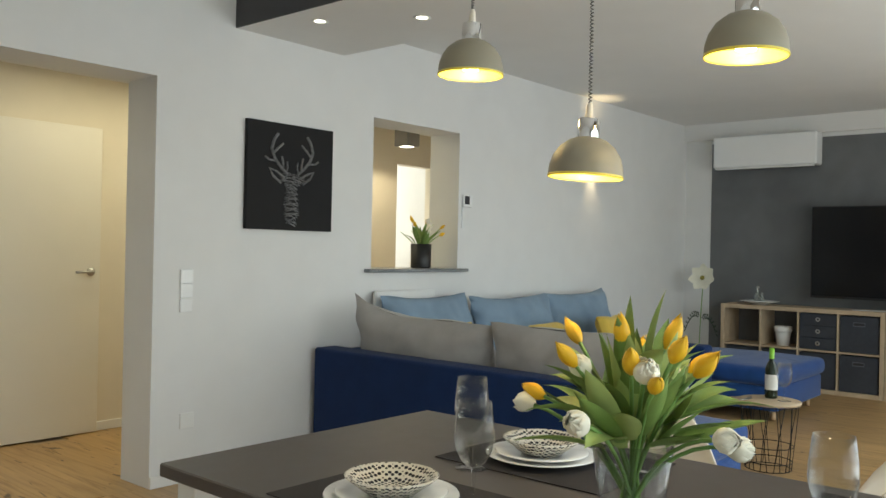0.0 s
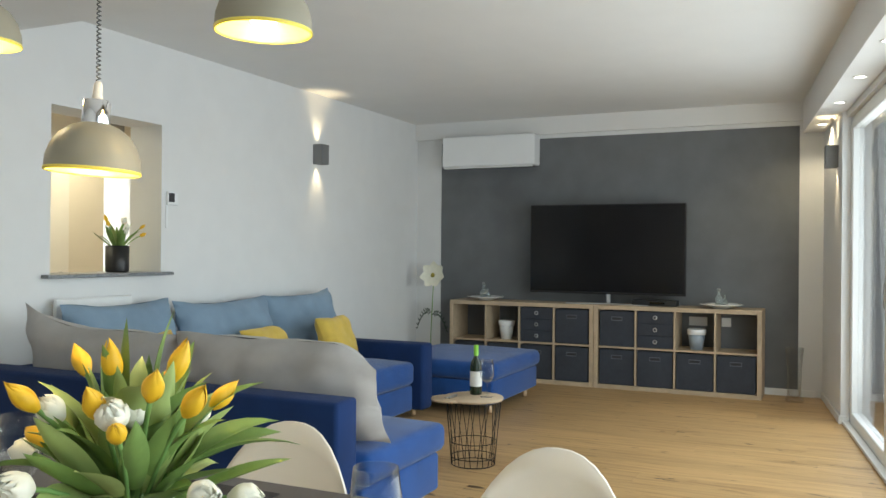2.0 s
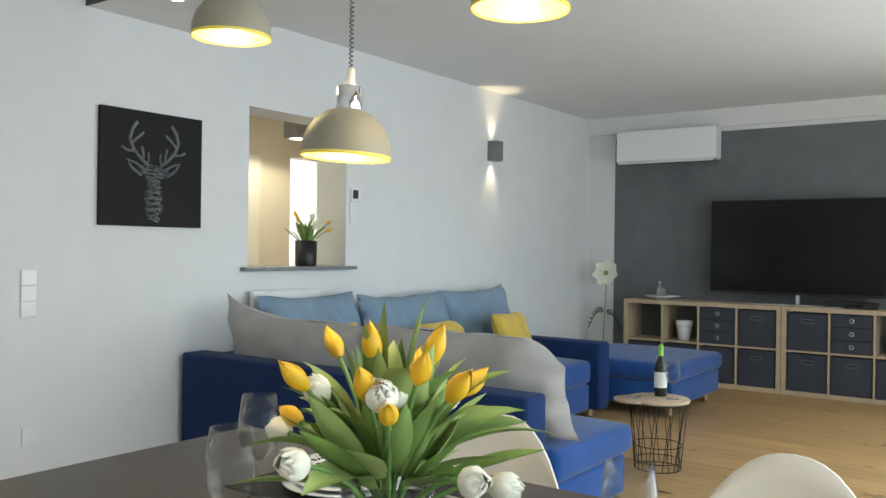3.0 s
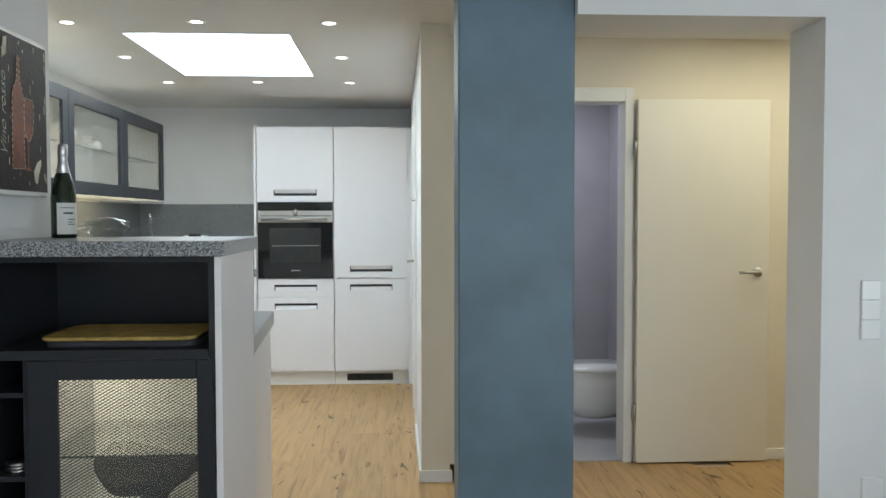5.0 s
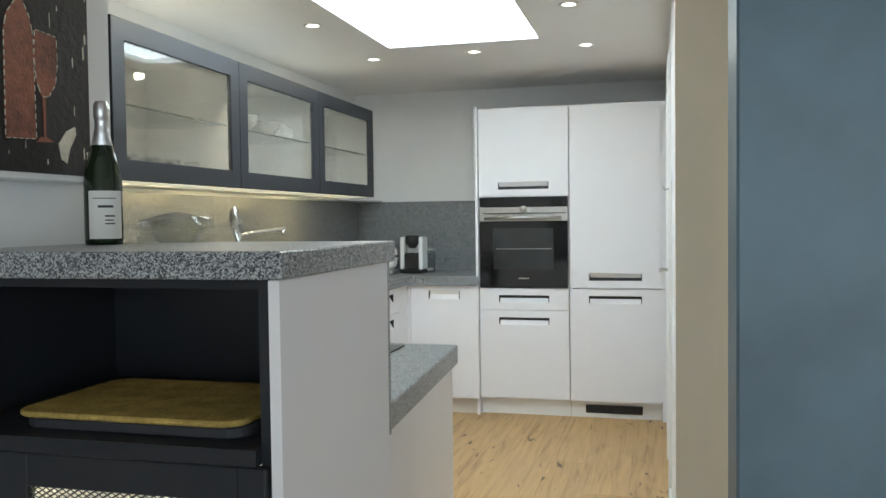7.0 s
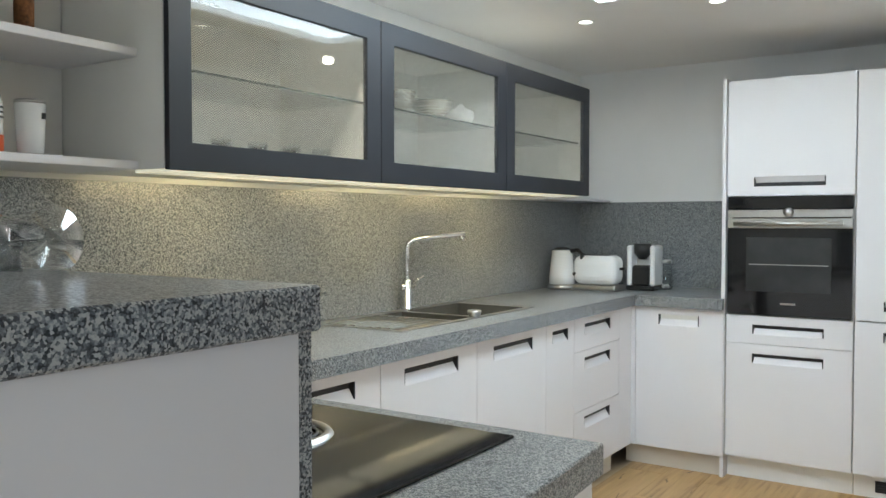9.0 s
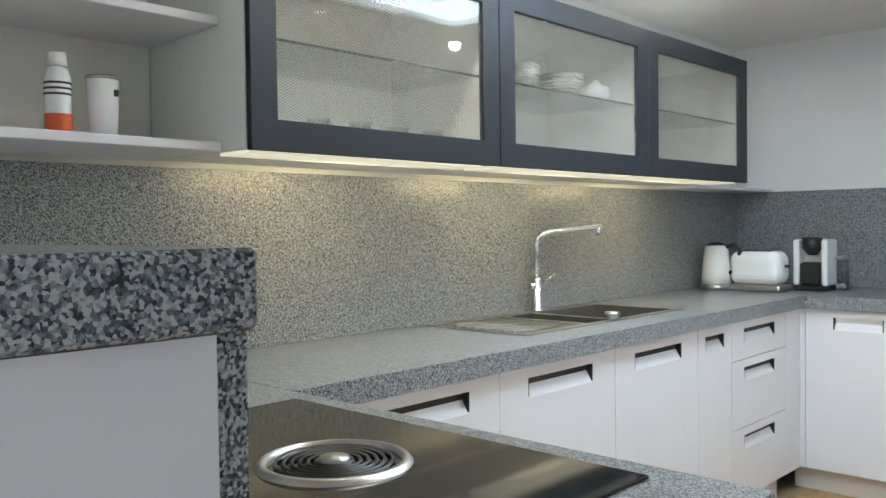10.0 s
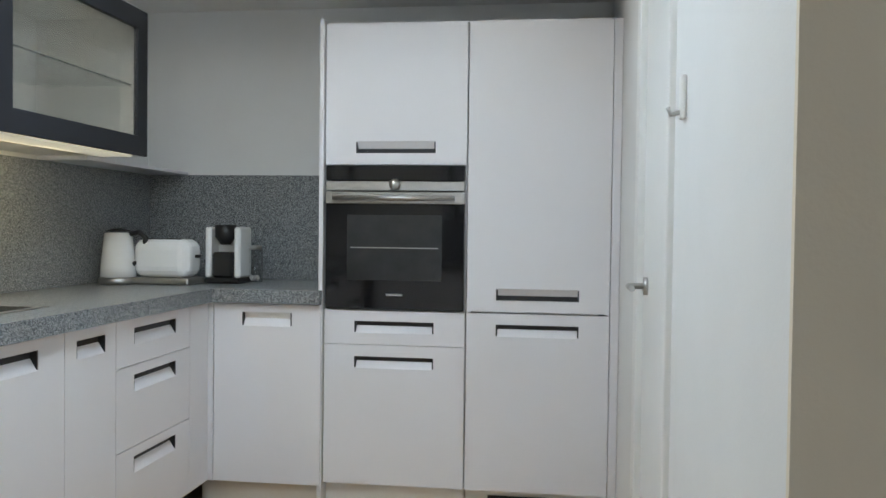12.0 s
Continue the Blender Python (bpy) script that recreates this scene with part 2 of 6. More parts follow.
M = {
    "wall": mat("white wall paint", (0.78, 0.78, 0.77), 0.85, vary=0.025, scale=5, bump=0.1, bscale=140),
    "ceil": mat("white ceiling paint", (0.80, 0.79, 0.77), 0.9, vary=0.02, scale=4, bump=0.06, bscale=120),
    "cream": mat("cream wall paint", (0.76, 0.70, 0.58), 0.85, vary=0.03, scale=5, bump=0.1, bscale=140),
    "grey_wall": mat("dark grey wall paint", (0.155, 0.162, 0.168), 0.8, vary=0.16, scale=4, bump=0.15, bscale=110),
    "blue_plaster": mat("slate blue spatula plaster", (0.115, 0.175, 0.225), 0.45, vary=0.32, scale=3.2, bump=0.2, bscale=25),
    "soffit_dark": mat("anthracite soffit paint", (0.07, 0.072, 0.08), 0.7, vary=0.08),
    "trim": mat("white lacquered trim", (0.82, 0.82, 0.80), 0.4, vary=0.02),
    "door": mat("warm white door lacquer", (0.80, 0.77, 0.69), 0.42, vary=0.02, scale=3),
    "front": mat("satin white cabinet front", (0.78, 0.77, 0.79), 0.38, vary=0.015, scale=3),
    "plinth": mat("pale beige plinth laminate", (0.66, 0.61, 0.53), 0.45, vary=0.04),
    "front_in": mat("white cabinet interior", (0.80, 0.79, 0.75), 0.5, vary=0.02),
    "slot": mat("black for grip shade, slots and vents", (0.018, 0.018, 0.02), 0.6, vary=0.1),
    "anthracite": mat("anthracite cabinet lacquer", (0.016, 0.018, 0.023), 0.45, vary=0.1, spec=0.35),
    "granite": granite("speckled grey granite"),
    "oak": oak("oiled oak plank", (0.50, 0.32, 0.138), (0.30, 0.175, 0.068)),
    "oak_light": mat("light oak veneer", (0.50, 0.39, 0.26), 0.55, vary=0.14, scale=14, bump=0.05),
    "steel": mat("brushed stainless steel", (0.50, 0.49, 0.47), 0.33, 1.0, vary=0.06, scale=40),
    "steel_matt": mat("matt drainer steel", (0.24, 0.235, 0.22), 0.5, 1.0, vary=0.08, scale=40),
    "chrome": mat("polished chrome", (0.80, 0.80, 0.80), 0.06, 1.0, vary=0.02),
    "black_glass": mat("black oven glass", (0.008, 0.008, 0.009), 0.06, vary=0.0, spec=0.6),
    "screen": mat("dark television screen", (0.006, 0.006, 0.007), 0.16, vary=0.0, spec=0.35),
    "black": mat("black plastic", (0.014, 0.014, 0.015), 0.42, vary=0.1),
    "white_gloss": mat("glossy white plastic", (0.88, 0.89, 0.89), 0.18, vary=0.01),
    "white_cer": mat("glazed white porcelain", (0.84, 0.83, 0.80), 0.12, vary=0.02, coat=0.3),
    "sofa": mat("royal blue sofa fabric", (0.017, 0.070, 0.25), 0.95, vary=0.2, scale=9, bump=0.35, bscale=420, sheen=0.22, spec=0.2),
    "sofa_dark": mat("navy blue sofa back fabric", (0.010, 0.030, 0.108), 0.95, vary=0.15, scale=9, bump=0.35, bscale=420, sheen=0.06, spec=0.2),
    "cushion_grey": mat("light grey cushion fabric", (0.43, 0.415, 0.395), 0.95, vary=0.12, scale=7, bump=0.3, bscale=380, sheen=0.08, spec=0.2),
    "cushion": mat("pale blue cushion fabric", (0.22, 0.305, 0.40), 0.95, vary=0.12, scale=7, bump=0.3, bscale=380, sheen=0.08, spec=0.2),
    "yellow": mat("mustard yellow pillow fabric", (0.62, 0.44, 0.075), 0.95, vary=0.12, scale=12, bump=0.4, bscale=350, sheen=0.2),
    "felt": mat("dark grey storage fabric", (0.045, 0.05, 0.062), 0.95, vary=0.14, scale=30, bump=0.3, bscale=300),
    "felt_rim": mat("grey stitched rim", (0.13, 0.14, 0.16), 0.8, vary=0.1),
    "silver": mat("silver painted metal", (0.60, 0.61, 0.62), 0.35, 0.3, vary=0.04),
    "wire": mat("black wire", (0.02, 0.02, 0.02), 0.5, 0.6, vary=0.1),
    "table": mat("dark taupe laminate table top", (0.085, 0.07, 0.06), 0.45, vary=0.12, scale=20, bump=0.05, bscale=200),
    "mat": mat("dark brown placemat", (0.03, 0.025, 0.024), 0.8, vary=0.15, scale=60, bump=0.4, bscale=500),
    "shell": mat("cream moulded chair shell", (0.74, 0.67, 0.56), 0.5, vary=0.02),
    "beech": mat("light beech wood", (0.55, 0.38, 0.22), 0.5, vary=0.12, scale=30),
    "lamp_out": mat("grey-beige enamel lamp shade", (0.27, 0.24, 0.175), 0.5, vary=0.05, scale=10),
    "lamp_in": mat("yellow enamel shade lining", (0.86, 0.68, 0.10), 0.4, vary=0.02),
    "bulb": mat("glowing bulb", (1, 0.9, 0.7), 0.4, vary=0, emit=(1.0, 0.80, 0.48), estr=18),
    "skylight": mat("daylit opal skylight", (0.8, 0.85, 0.9), 0.5, vary=0, emit=(0.86, 0.95, 1.0), estr=10.5),
    "spot": mat("lit spot lens", (1, 1, 1), 0.4, vary=0, emit=(1.0, 0.90, 0.72), estr=7),
    "strip": mat("lit led strip", (1, 1, 1), 0.4, vary=0, emit=(1.0, 0.84, 0.50), estr=0.55),
    "cord": mat("black and white cord", (0.11, 0.11, 0.105), 0.7, vary=0.5, scale=400),
    "glass": pane("clear glass", (0.955, 0.962, 0.962), gloss=0.95, power=2.8, floor_gloss=0.016),
    "glass_edge": mat("polished glass edge", (0.05, 0.075, 0.07), 0.15, vary=0.05),
    "bottle_glass": pane("pale thick bottle glass", (0.93, 0.95, 0.94), gloss=0.9, power=2.6, floor_gloss=0.03, haze=0.16, wire=(0.60, 0.64, 0.62)),
    "pane": pane("clear window pane"),
    "pane_mesh": pane("wired cabinet glass", (0.97, 0.97, 0.95), lattice=0.42, pitch=0.0058, floor_gloss=0.075, wire=(0.24, 0.23, 0.20)),
    "pane_bar": pane("expanded mesh bar glass", (0.97, 0.97, 0.95), lattice=0.85, pitch=0.0075, wire=(0.10, 0.10, 0.095)),
    "leaf": mat("tulip leaf", (0.18, 0.275, 0.068), 0.5, vary=0.35, scale=12, bump=0.1),
    "leaf2": mat("lighter tulip leaf", (0.33, 0.41, 0.13), 0.5, vary=0.3, scale=12),
    "stem": mat("tulip stem", (0.17, 0.31, 0.08), 0.5, vary=0.2, scale=20),
    "petal_y": mat("yellow tulip petal", (0.80, 0.47, 0.015), 0.5, vary=0.15, scale=25),
    "petal_w": mat("cream white tulip petal", (0.84, 0.82, 0.68), 0.6, vary=0.06, scale=30),
    "wine": mat("dark green wine bottle glass", (0.012, 0.022, 0.010), 0.08, vary=0.0),
    "label": mat("cream paper label", (0.74, 0.73, 0.69), 0.8, vary=0.04),
    "ink": mat("dark print", (0.05, 0.05, 0.05), 0.8, vary=0.0),
    "lime": mat("lime green foil", (0.25, 0.55, 0.05), 0.35, vary=0.05),
    "foil": mat("silver foil", (0.66, 0.66, 0.67), 0.3, 0.85, vary=0.1, scale=40, bump=0.3, bscale=120),
    "canvas_black": mat("black painted canvas", (0.010, 0.010, 0.011), 0.85, vary=0.2, scale=30, bump=0.2, bscale=300),
    "chalk": mat("grey chalk line", (0.17, 0.17, 0.175), 0.9, vary=0.5, scale=60),
    "canvas_brown": mat("black brown oil paint", (0.016, 0.012, 0.011), 0.6, vary=0.5, scale=25, bump=0.6, bscale=60),
    "copper": mat("copper brown paint", (0.22, 0.07, 0.035), 0.55, vary=0.45, scale=60, bump=0.5, bscale=150),
    "cream_paint": mat("cream brush strokes", (0.62, 0.58, 0.46), 0.7, vary=0.25, scale=60),
    "bamboo": mat("cork board", (0.40, 0.285, 0.085), 0.8, spec=0.1, vary=0.35, scale=140, bump=0.3, bscale=260),
    "rubber": mat("dark grey rubber", (0.03, 0.03, 0.035), 0.7, vary=0.1),
    "pattern": mat("black and cream patterned porcelain", (0.6, 0.57, 0.5), 0.2, vary=0.0),
    "bath_tile": mat("grey bath plaster", (0.42, 0.40, 0.42), 0.6, vary=0.1, scale=4),
    "bath_floor": mat("pale grey bath floor", (0.50, 0.49, 0.49), 0.4, vary=0.08, scale=5),
    "orange": mat("orange label", (0.75, 0.13, 0.03), 0.5, vary=0.1),
    "spice": mat("brown spice fill", (0.17, 0.07, 0.025), 0.8, vary=0.6, scale=120),
    "green_lab": mat("green label", (0.05, 0.32, 0.07), 0.5, vary=0.1),
    "outdoor": mat("pale terrace stone", (0.42, 0.41, 0.39), 0.8, vary=0.1, scale=3),
}


def checker_pattern(m, s):
    nt = m.node_tree
    p = nt.nodes["Principled BSDF"]
    tc, v = nt.nodes.new("ShaderNodeTexCoord"), nt.nodes.new("ShaderNodeTexVoronoi")
    v.inputs["Scale"].default_value, v.inputs["Randomness"].default_value = s, 0.15
    nt.links.new(tc.outputs["Object"], v.inputs["Vector"])
    r = ramp_node(nt, [(0.40, (0.025, 0.025, 0.028)), (0.47, (0.70, 0.67, 0.58))])
    nt.links.new(v.outputs["Distance"], r.inputs[0])
    nt.links.new(r.outputs[0], p.inputs["Base Color"])


checker_pattern(M["pattern"], 105)

# ---- mesh helpers ----
I4 = Matrix.Identity(4)


def bx(bm, x0, x1, y0, y1, z0, z1, m=I4, bevel=0.0, seg=1):
    r = bmesh.ops.create_cube(bm, size=1, matrix=m @ Matrix.Translation(((x0 + x1) / 2, (y0 + y1) / 2, (z0 + z1) / 2)) @ Matrix.Diagonal((abs(x1 - x0), abs(y1 - y0), abs(z1 - z0), 1)))
    if bevel:
        es = list({e for v in r["verts"] for e in v.link_edges})
        bmesh.ops.bevel(bm, geom=es, offset=bevel, segments=seg, affect="EDGES", profile=0.5)
    return bm


def box(*a, m=I4, bevel=0.0, seg=1):
    return bx(bmesh.new(), *a, m=m, bevel=bevel, seg=seg)


def lathe(profile, c=(0, 0, 0), seg=28, m=I4, bm=None):
    """Turn (radius, height) pairs round the z axis at c."""
    bm = bm or bmesh.new()
    rings = []
    for r, z in profile:
        if r < 1e-5:
            rings.append([bm.verts.new(m @ Vector((c[0], c[1], c[2] + z)))])
        else:
            rings.append([bm.verts.new(m @ Vector((c[0] + r * math.cos(2 * math.pi * i / seg), c[1] + r * math.sin(2 * math.pi * i / seg), c[2] + z))) for i in range(seg)])
    for a, b in zip(rings, rings[1:]):
        for i in range(seg):
            j = (i + 1) % seg
            if len(a) == 1 and len(b) > 1:
                bm.faces.new((a[0], b[j], b[i]))
            elif len(b) == 1 and len(a) > 1:
                bm.faces.new((a[i], a[j], b[0]))
            elif len(a) > 1:
                bm.faces.new((a[i], a[j], b[j], b[i]))
    for f in bm.faces:
        f.smooth = True
    return bm


def tube(points, r, seg=8, bm=None, taper=None):
    """A round bar along points."""
    bm = bm or bmesh.new()
    pts = [Vector(p) for p in points]
    rings = []
    side = None
    for i, p in enumerate(pts):
        d = (pts[min(i + 1, len(pts) - 1)] - pts[max(i - 1, 0)]).normalized()
        if side is None:
            side = d.orthogonal().normalized()
        side = (side - d * side.dot(d)).normalized()
        up = d.cross(side)
        rr = r if taper is None else r * (1 + (taper - 1) * i / (len(pts) - 1))
        rings.append([bm.verts.new(p + rr * (math.cos(2 * math.pi * k / seg) * side + math.sin(2 * math.pi * k / seg) * up)) for k in range(seg)])
    for a, b in zip(rings, rings[1:]):
        for k in range(seg):
            f = bm.faces.new((a[k], a[(k + 1) % seg], b[(k + 1) % seg], b[k]))
            f.smooth = True
    bm.faces.new(rings[0][::-1])
    bm.faces.new(rings[-1])
    return bm


def mesh_ob(name, bm, material):
    bmesh.ops.recalc_face_normals(bm, faces=bm.faces)
    me = bpy.data.meshes.new(name)
    bm.to_mesh(me)
    bm.free()
    me.materials.append(M[material] if isinstance(material, str) else material)
    return new(name, me)


def part(name, bm, material, parent, label=""):
    ob = mesh_ob(name, bm, material)
    ob.parent = parent
    if parent.type == "EMPTY":
        ob.matrix_parent_inverse = parent.matrix_basis.inverted()
    if label:
        ob["label"] = label
    return ob


def thing(name, loc, label, category, group=""):
    e = new(name)
    e.empty_display_size = 0.1
    e.matrix_basis = Matrix.Translation(loc)
    return tagged(e, label, category, group)


def solo(name, bm, material, label, category, group=""):
    return tagged(mesh_ob(name, bm, material), label, category, group)


def struct(name, bm, material, label=""):
    return tagged(mesh_ob(name, bm, material), label, kind="structure")


def frame_of(o, u, n):
    """Local frame: x along u, y along n (outwards), z up."""
    u, n = Vector(u), Vector(n)
    return Matrix(((u.x, n.x, 0, o[0]), (u.y, n.y, 0, o[1]), (0, 0, 1, o[2]), (0, 0, 0, 1)))

# ---- structure ----
YA, XT, XP, YW = 3.62, 7.72, -1.20, -0.78
CEIL, KC = 2.61, 2.30
struct("floor", box(-2.6, 8.2, -1.65, 8.2, -0.12, -0.012), "oak_light", "oak plank floor base")
struct("ground", box(-60, 60, -60, -1.66, -0.35, -0.2), "outdoor", "pale terrace ground outside the windows")
# wall A: hall opening (x 0.60..1.53), pass-through (x 3.06..3.93)
bm = bmesh.new()
bx(bm, 1.53, 3.06, YA, 3.90, 0, CEIL + 0.3)
bx(bm, 3.06, 3.93, YA, 3.90, 0, 1.085)
bx(bm, 3.06, 3.93, YA, 3.90, 2.085, CEIL + 0.3)
bx(bm, 3.93, XT + 0.3, YA, 3.90, 0, CEIL + 0.3)
struct("wall_living_north", bm, "wall", "white painted living room wall with pass-through")
struct("wall_lintel", box(0.60, 1.53, YA, 3.90, 2.09, CEIL + 0.3), "wall", "white lintel over the hall opening")
struct("wall_kitchen_header", box(XP, 0.60, YA, 3.82, KC, CEIL + 0.3), "wall", "white ceiling step above the kitchen")
tagged(mesh_ob("column", box(0.165, 0.60, 3.66, 3.90, 0, CEIL, bevel=0.006), "blue_plaster"), "slate blue spatula-plastered pillar", "pillar", kind="structure")
# television wall
bm = bmesh.new()
bx(bm, XT, XT + 0.25, -1.0, YA, 0, CEIL + 0.3)
struct("wall_east", bm, "wall", "white wall behind the television")
bm = box(XT - 0.006, XT - 0.001, -0.17, 3.33, 0.0, 2.40)
struct("wall_east_paint", bm, "grey_wall", "dark grey painted field behind the television")
# picture wall and kitchen shell
struct("wall_west", box(-2.6, XP, -1.7, 3.40, 0, CEIL + 0.3), "wall", "white wall with the wine picture")
struct("wall_kitchen_west", box(-2.6, -2.29, 3.40, 8.2, 0, CEIL), "wall", "white kitchen wall behind the sink run")
struct("wall_kitchen_north", box(-2.29, 0.06, 7.9, 8.2, 0, CEIL), "wall", "white wall above the oven tower")
bm = bmesh.new()
bx(bm, 0.06, 0.20, 4.803, 5.80, 0, CEIL)
bx(bm, 0.06, 0.20, 5.80, 6.46, 2.03, CEIL)
bx(bm, 0.06, 0.20, 6.46, 8.2, 0, CEIL)
struct("wall_kitchen_east", bm, "wall", "white kitchen partition with a white door")
struct("wall_kitchen_east_end", box(0.059, 0.201, 4.79, 4.802, 0, CEIL), "cream", "cream end of the kitchen partition")
bm = bmesh.new()
bx(bm, 0.20, 0.46, 5.08, 5.20, 0, CEIL)
bx(bm, 0.46, 1.20, 5.08, 5.20, 1.99, CEIL)
bx(bm, 1.20, 4.80, 5.08, 5.20, 0, CEIL)
bx(bm, 4.80, 5.32, 5.08, 5.20, 2.02, CEIL)
bx(bm, 5.32, 6.4, 5.08, 5.20, 0, CEIL)
struct("wall_hall_north", bm, "cream", "cream hall wall with the bathroom doorway")
struct("wall_hall_east", box(6.4, 6.55, 3.9, 5.2, 0, CEIL), "cream", "cream end wall of the hall")
# bathroom
bm = bmesh.new()
bx(bm, 0.2, 2.4, 6.75, 6.9, 0, CEIL)
bx(bm, 1.52, 1.62, 5.2, 6.75, 0, CEIL)
struct("wall_bath", bm, "bath_tile", "grey plastered bathroom walls")
struct("floor_bath", box(0.21, 1.52, 5.10, 6.75, -0.01, 0.004), "bath_floor", "pale grey bathroom floor")
# bright room behind the hall
bm = bmesh.new()
bx(bm, 4.4, 4.5, 5.2, 7.0, 0, CEIL)
bx(bm, 5.45, 5.55, 5.2, 7.0, 0, CEIL)
bx(bm, 4.5, 5.45, 6.9, 7.0, 0, CEIL)
struct("wall_side_room", bm, "wall", "white side room seen through the pass-through")
# window wall with tall glazed doors, a little out of square with the room
WM = pose(5.44, -0.66, 0, 0, 0, 6.56)
bm = bmesh.new()
bx(bm, -7.2, -6.1, -0.2, 0, 0, CEIL + 0.3, WM)
bx(bm, -6.1, 1.15, -0.2, 0, 2.28, CEIL + 0.3, WM)
bx(bm, 1.15, 2.6, -0.2, 0.03, 0, CEIL + 0.3, WM)
struct("wall_window_side", bm, "wall", "white window wall with tall glazed doors")
# ceilings
struct("ceiling_living", box(XP, XT + 0.2, -1.7, 3.9, CEIL, CEIL + 0.2), "ceil", "white living room ceiling")
bm = bmesh.new()
bx(bm, -2.29, -1.47, 3.40, 7.95, KC, KC + 0.3)
bx(bm, -0.62, 0.06, 3.82, 7.95, KC, KC + 0.3)
bx(bm, -1.47, -0.62, 3.40, 4.99, KC, KC + 0.3)
bx(bm, -1.47, -0.62, 6.27, 7.95, KC, KC + 0.3)
bx(bm, 0.06, 6.5, 3.9, 5.08, KC + 0.02, KC + 0.3)
bx(bm, 0.2, 5.5, 5.2, 7.0, KC + 0.02, KC + 0.3)
struct("ceiling_kitchen", bm, "ceil", "white kitchen ceiling with a skylight shaft")
struct("roof", box(-2.6, 8.2, -1.6, 8.3, 3.0, 3.1), "outdoor", "roof slab")
struct("ceiling_beam", box(2.0, 2.79, -0.86, YA, 2.43, CEIL), "ceil", "white dropped ceiling beam with spotlights")
struct("ceiling_beam_side", box(1.992, 2.0, -0.86, YA, 2.43, CEIL), "soffit_dark", "anthracite side of the dropped beam")
struct("ceiling_soffit", box(-2.6, 2.27, 0.001, 0.205, 2.33, CEIL, m=WM), "ceil", "white dropped soffit along the windows")
struct("trim_cove", box(XT - 0.05, XT, -0.20, YA, 2.44, CEIL), "ceil", "white cove above the grey wall")

# floor boards
PW, PL = 0.22, 2.2
shapes = {}


def board_mesh(length):
    if length not in shapes:
        b = box(-PW / 2 + 0.0004, PW / 2 - 0.0004, -length / 2 + 0.0004, length / 2 - 0.0004, -0.014, 0, bevel=0.0006)
        bmesh.ops.recalc_face_normals(b, faces=b.faces)
        me = bpy.data.meshes.new("plank")
        b.to_mesh(me)
        b.free()
        me.materials.append(M["oak"])
        shapes[length] = me
    return shapes[length]


rng = random.Random(4)
floor_ob = bpy.data.objects["floor"]


def boards(x0, x1, y0, y1):
    x = x0
    while x < x1:
        y = y0 - rng.random() * PL
        while y < y1:
            a, b = max(y, y0), min(y + PL, y1)
            if b - a > 0.15:
                ob = new("plank", board_mesh(round(b - a, 2)))
                ob.matrix_basis = Matrix.Translation((x + PW / 2, (a + b) / 2, 0))
                ob.parent = floor_ob
            y += PL
        x += PW


boards(XP, XT - 0.02, -1.45, 3.66)
boards(-1.68, 0.22, 3.66, 7.36)
boards(0.22, 6.4, 3.66, 5.09)

# baseboards
def baseboard(x0, x1, y0, y1, m=I4):
    struct("baseboard", box(x0, x1, y0, y1, 0, 0.06, m=m, bevel=0.002), "trim", "white baseboard")


baseboard(1.53, XT - 0.015, YA - 0.014, YA - 0.0005)
baseboard(XT - 0.022, XT - 0.0065, -0.31, YA - 0.016)
baseboard(1.136, 2.27, 0.031, 0.045, WM)
baseboard(1.136, 1.149, -0.028, 0.03, WM)
baseboard(0.046, 0.0585, 4.79, 5.75)
baseboard(0.046, 0.215, 4.776, 4.7895)
baseboard(1.98, 6.39, 5.066, 5.0795)
baseboard(XP, XP + 0.014, -1.3, 2.86)

# tall glazed doors
def glazed_door(x0, x1, n):
    w = thing("window_%d" % n, WM @ Vector((x0, -0.1, 0)), "tall white-framed glazed terrace door", "window")
    w["kind"] = "structure"
    b = bmesh.new()
    for a in ((x0, x0 + 0.085, 0.0, 2.28), (x1 - 0.085, x1, 0.0, 2.28)):
        bx(b, a[0], a[1], -0.11, -0.03, a[2], a[3], WM, 0.006)
    bx(b, x0 + 0.085, x1 - 0.085, -0.11, -0.03, 0.0, 0.10, WM, 0.006)
    bx(b, x0 + 0.085, x1 - 0.085, -0.11, -0.03, 2.19, 2.28, WM, 0.006)
    part("window_frame", b, "trim", w)
    g = part("pane", box(x0 + 0.085, x1 - 0.085, -0.072, -0.068, 0.10, 2.19, m=WM), "pane", w)
    g.visible_shadow = False
    part("threshold", box(x0, x1, -0.029, 0.02, 0.001, 0.025, m=WM, bevel=0.003), "trim", w, "white door track")
    part("window_handle", box(x0 + 0.03, x0 + 0.055, -0.029, -0.015, 0.95, 1.09, m=WM, bevel=0.003), "steel", w)


xs = [-6.1, -4.65, -3.2, -1.75, -0.3, 1.15]
for k in range(5):
    glazed_door(xs[k], xs[k + 1], k + 1)

# skylight
sk = thing("skylight", (-1.045, 5.63, KC), "square skylight with a white shaft", "skylight")
sk["kind"] = "structure"
b = bmesh.new()
bx(b, -1.50, -1.472, 4.96, 6.30, KC + 0.302, 2.66)
bx(b, -0.618, -0.59, 4.96, 6.30, KC + 0.302, 2.66)
bx(b, -1.472, -0.618, 4.96, 4.988, KC + 0.302, 2.66)
bx(b, -1.472, -0.618, 6.272, 6.30, KC + 0.302, 2.66)
part("frame", b, "trim", sk)
part("pane", box(-1.4695, -0.6205, 4.9905, 6.2695, KC + 0.030, KC + 0.040), "skylight", sk, "daylit opal skylight pane")

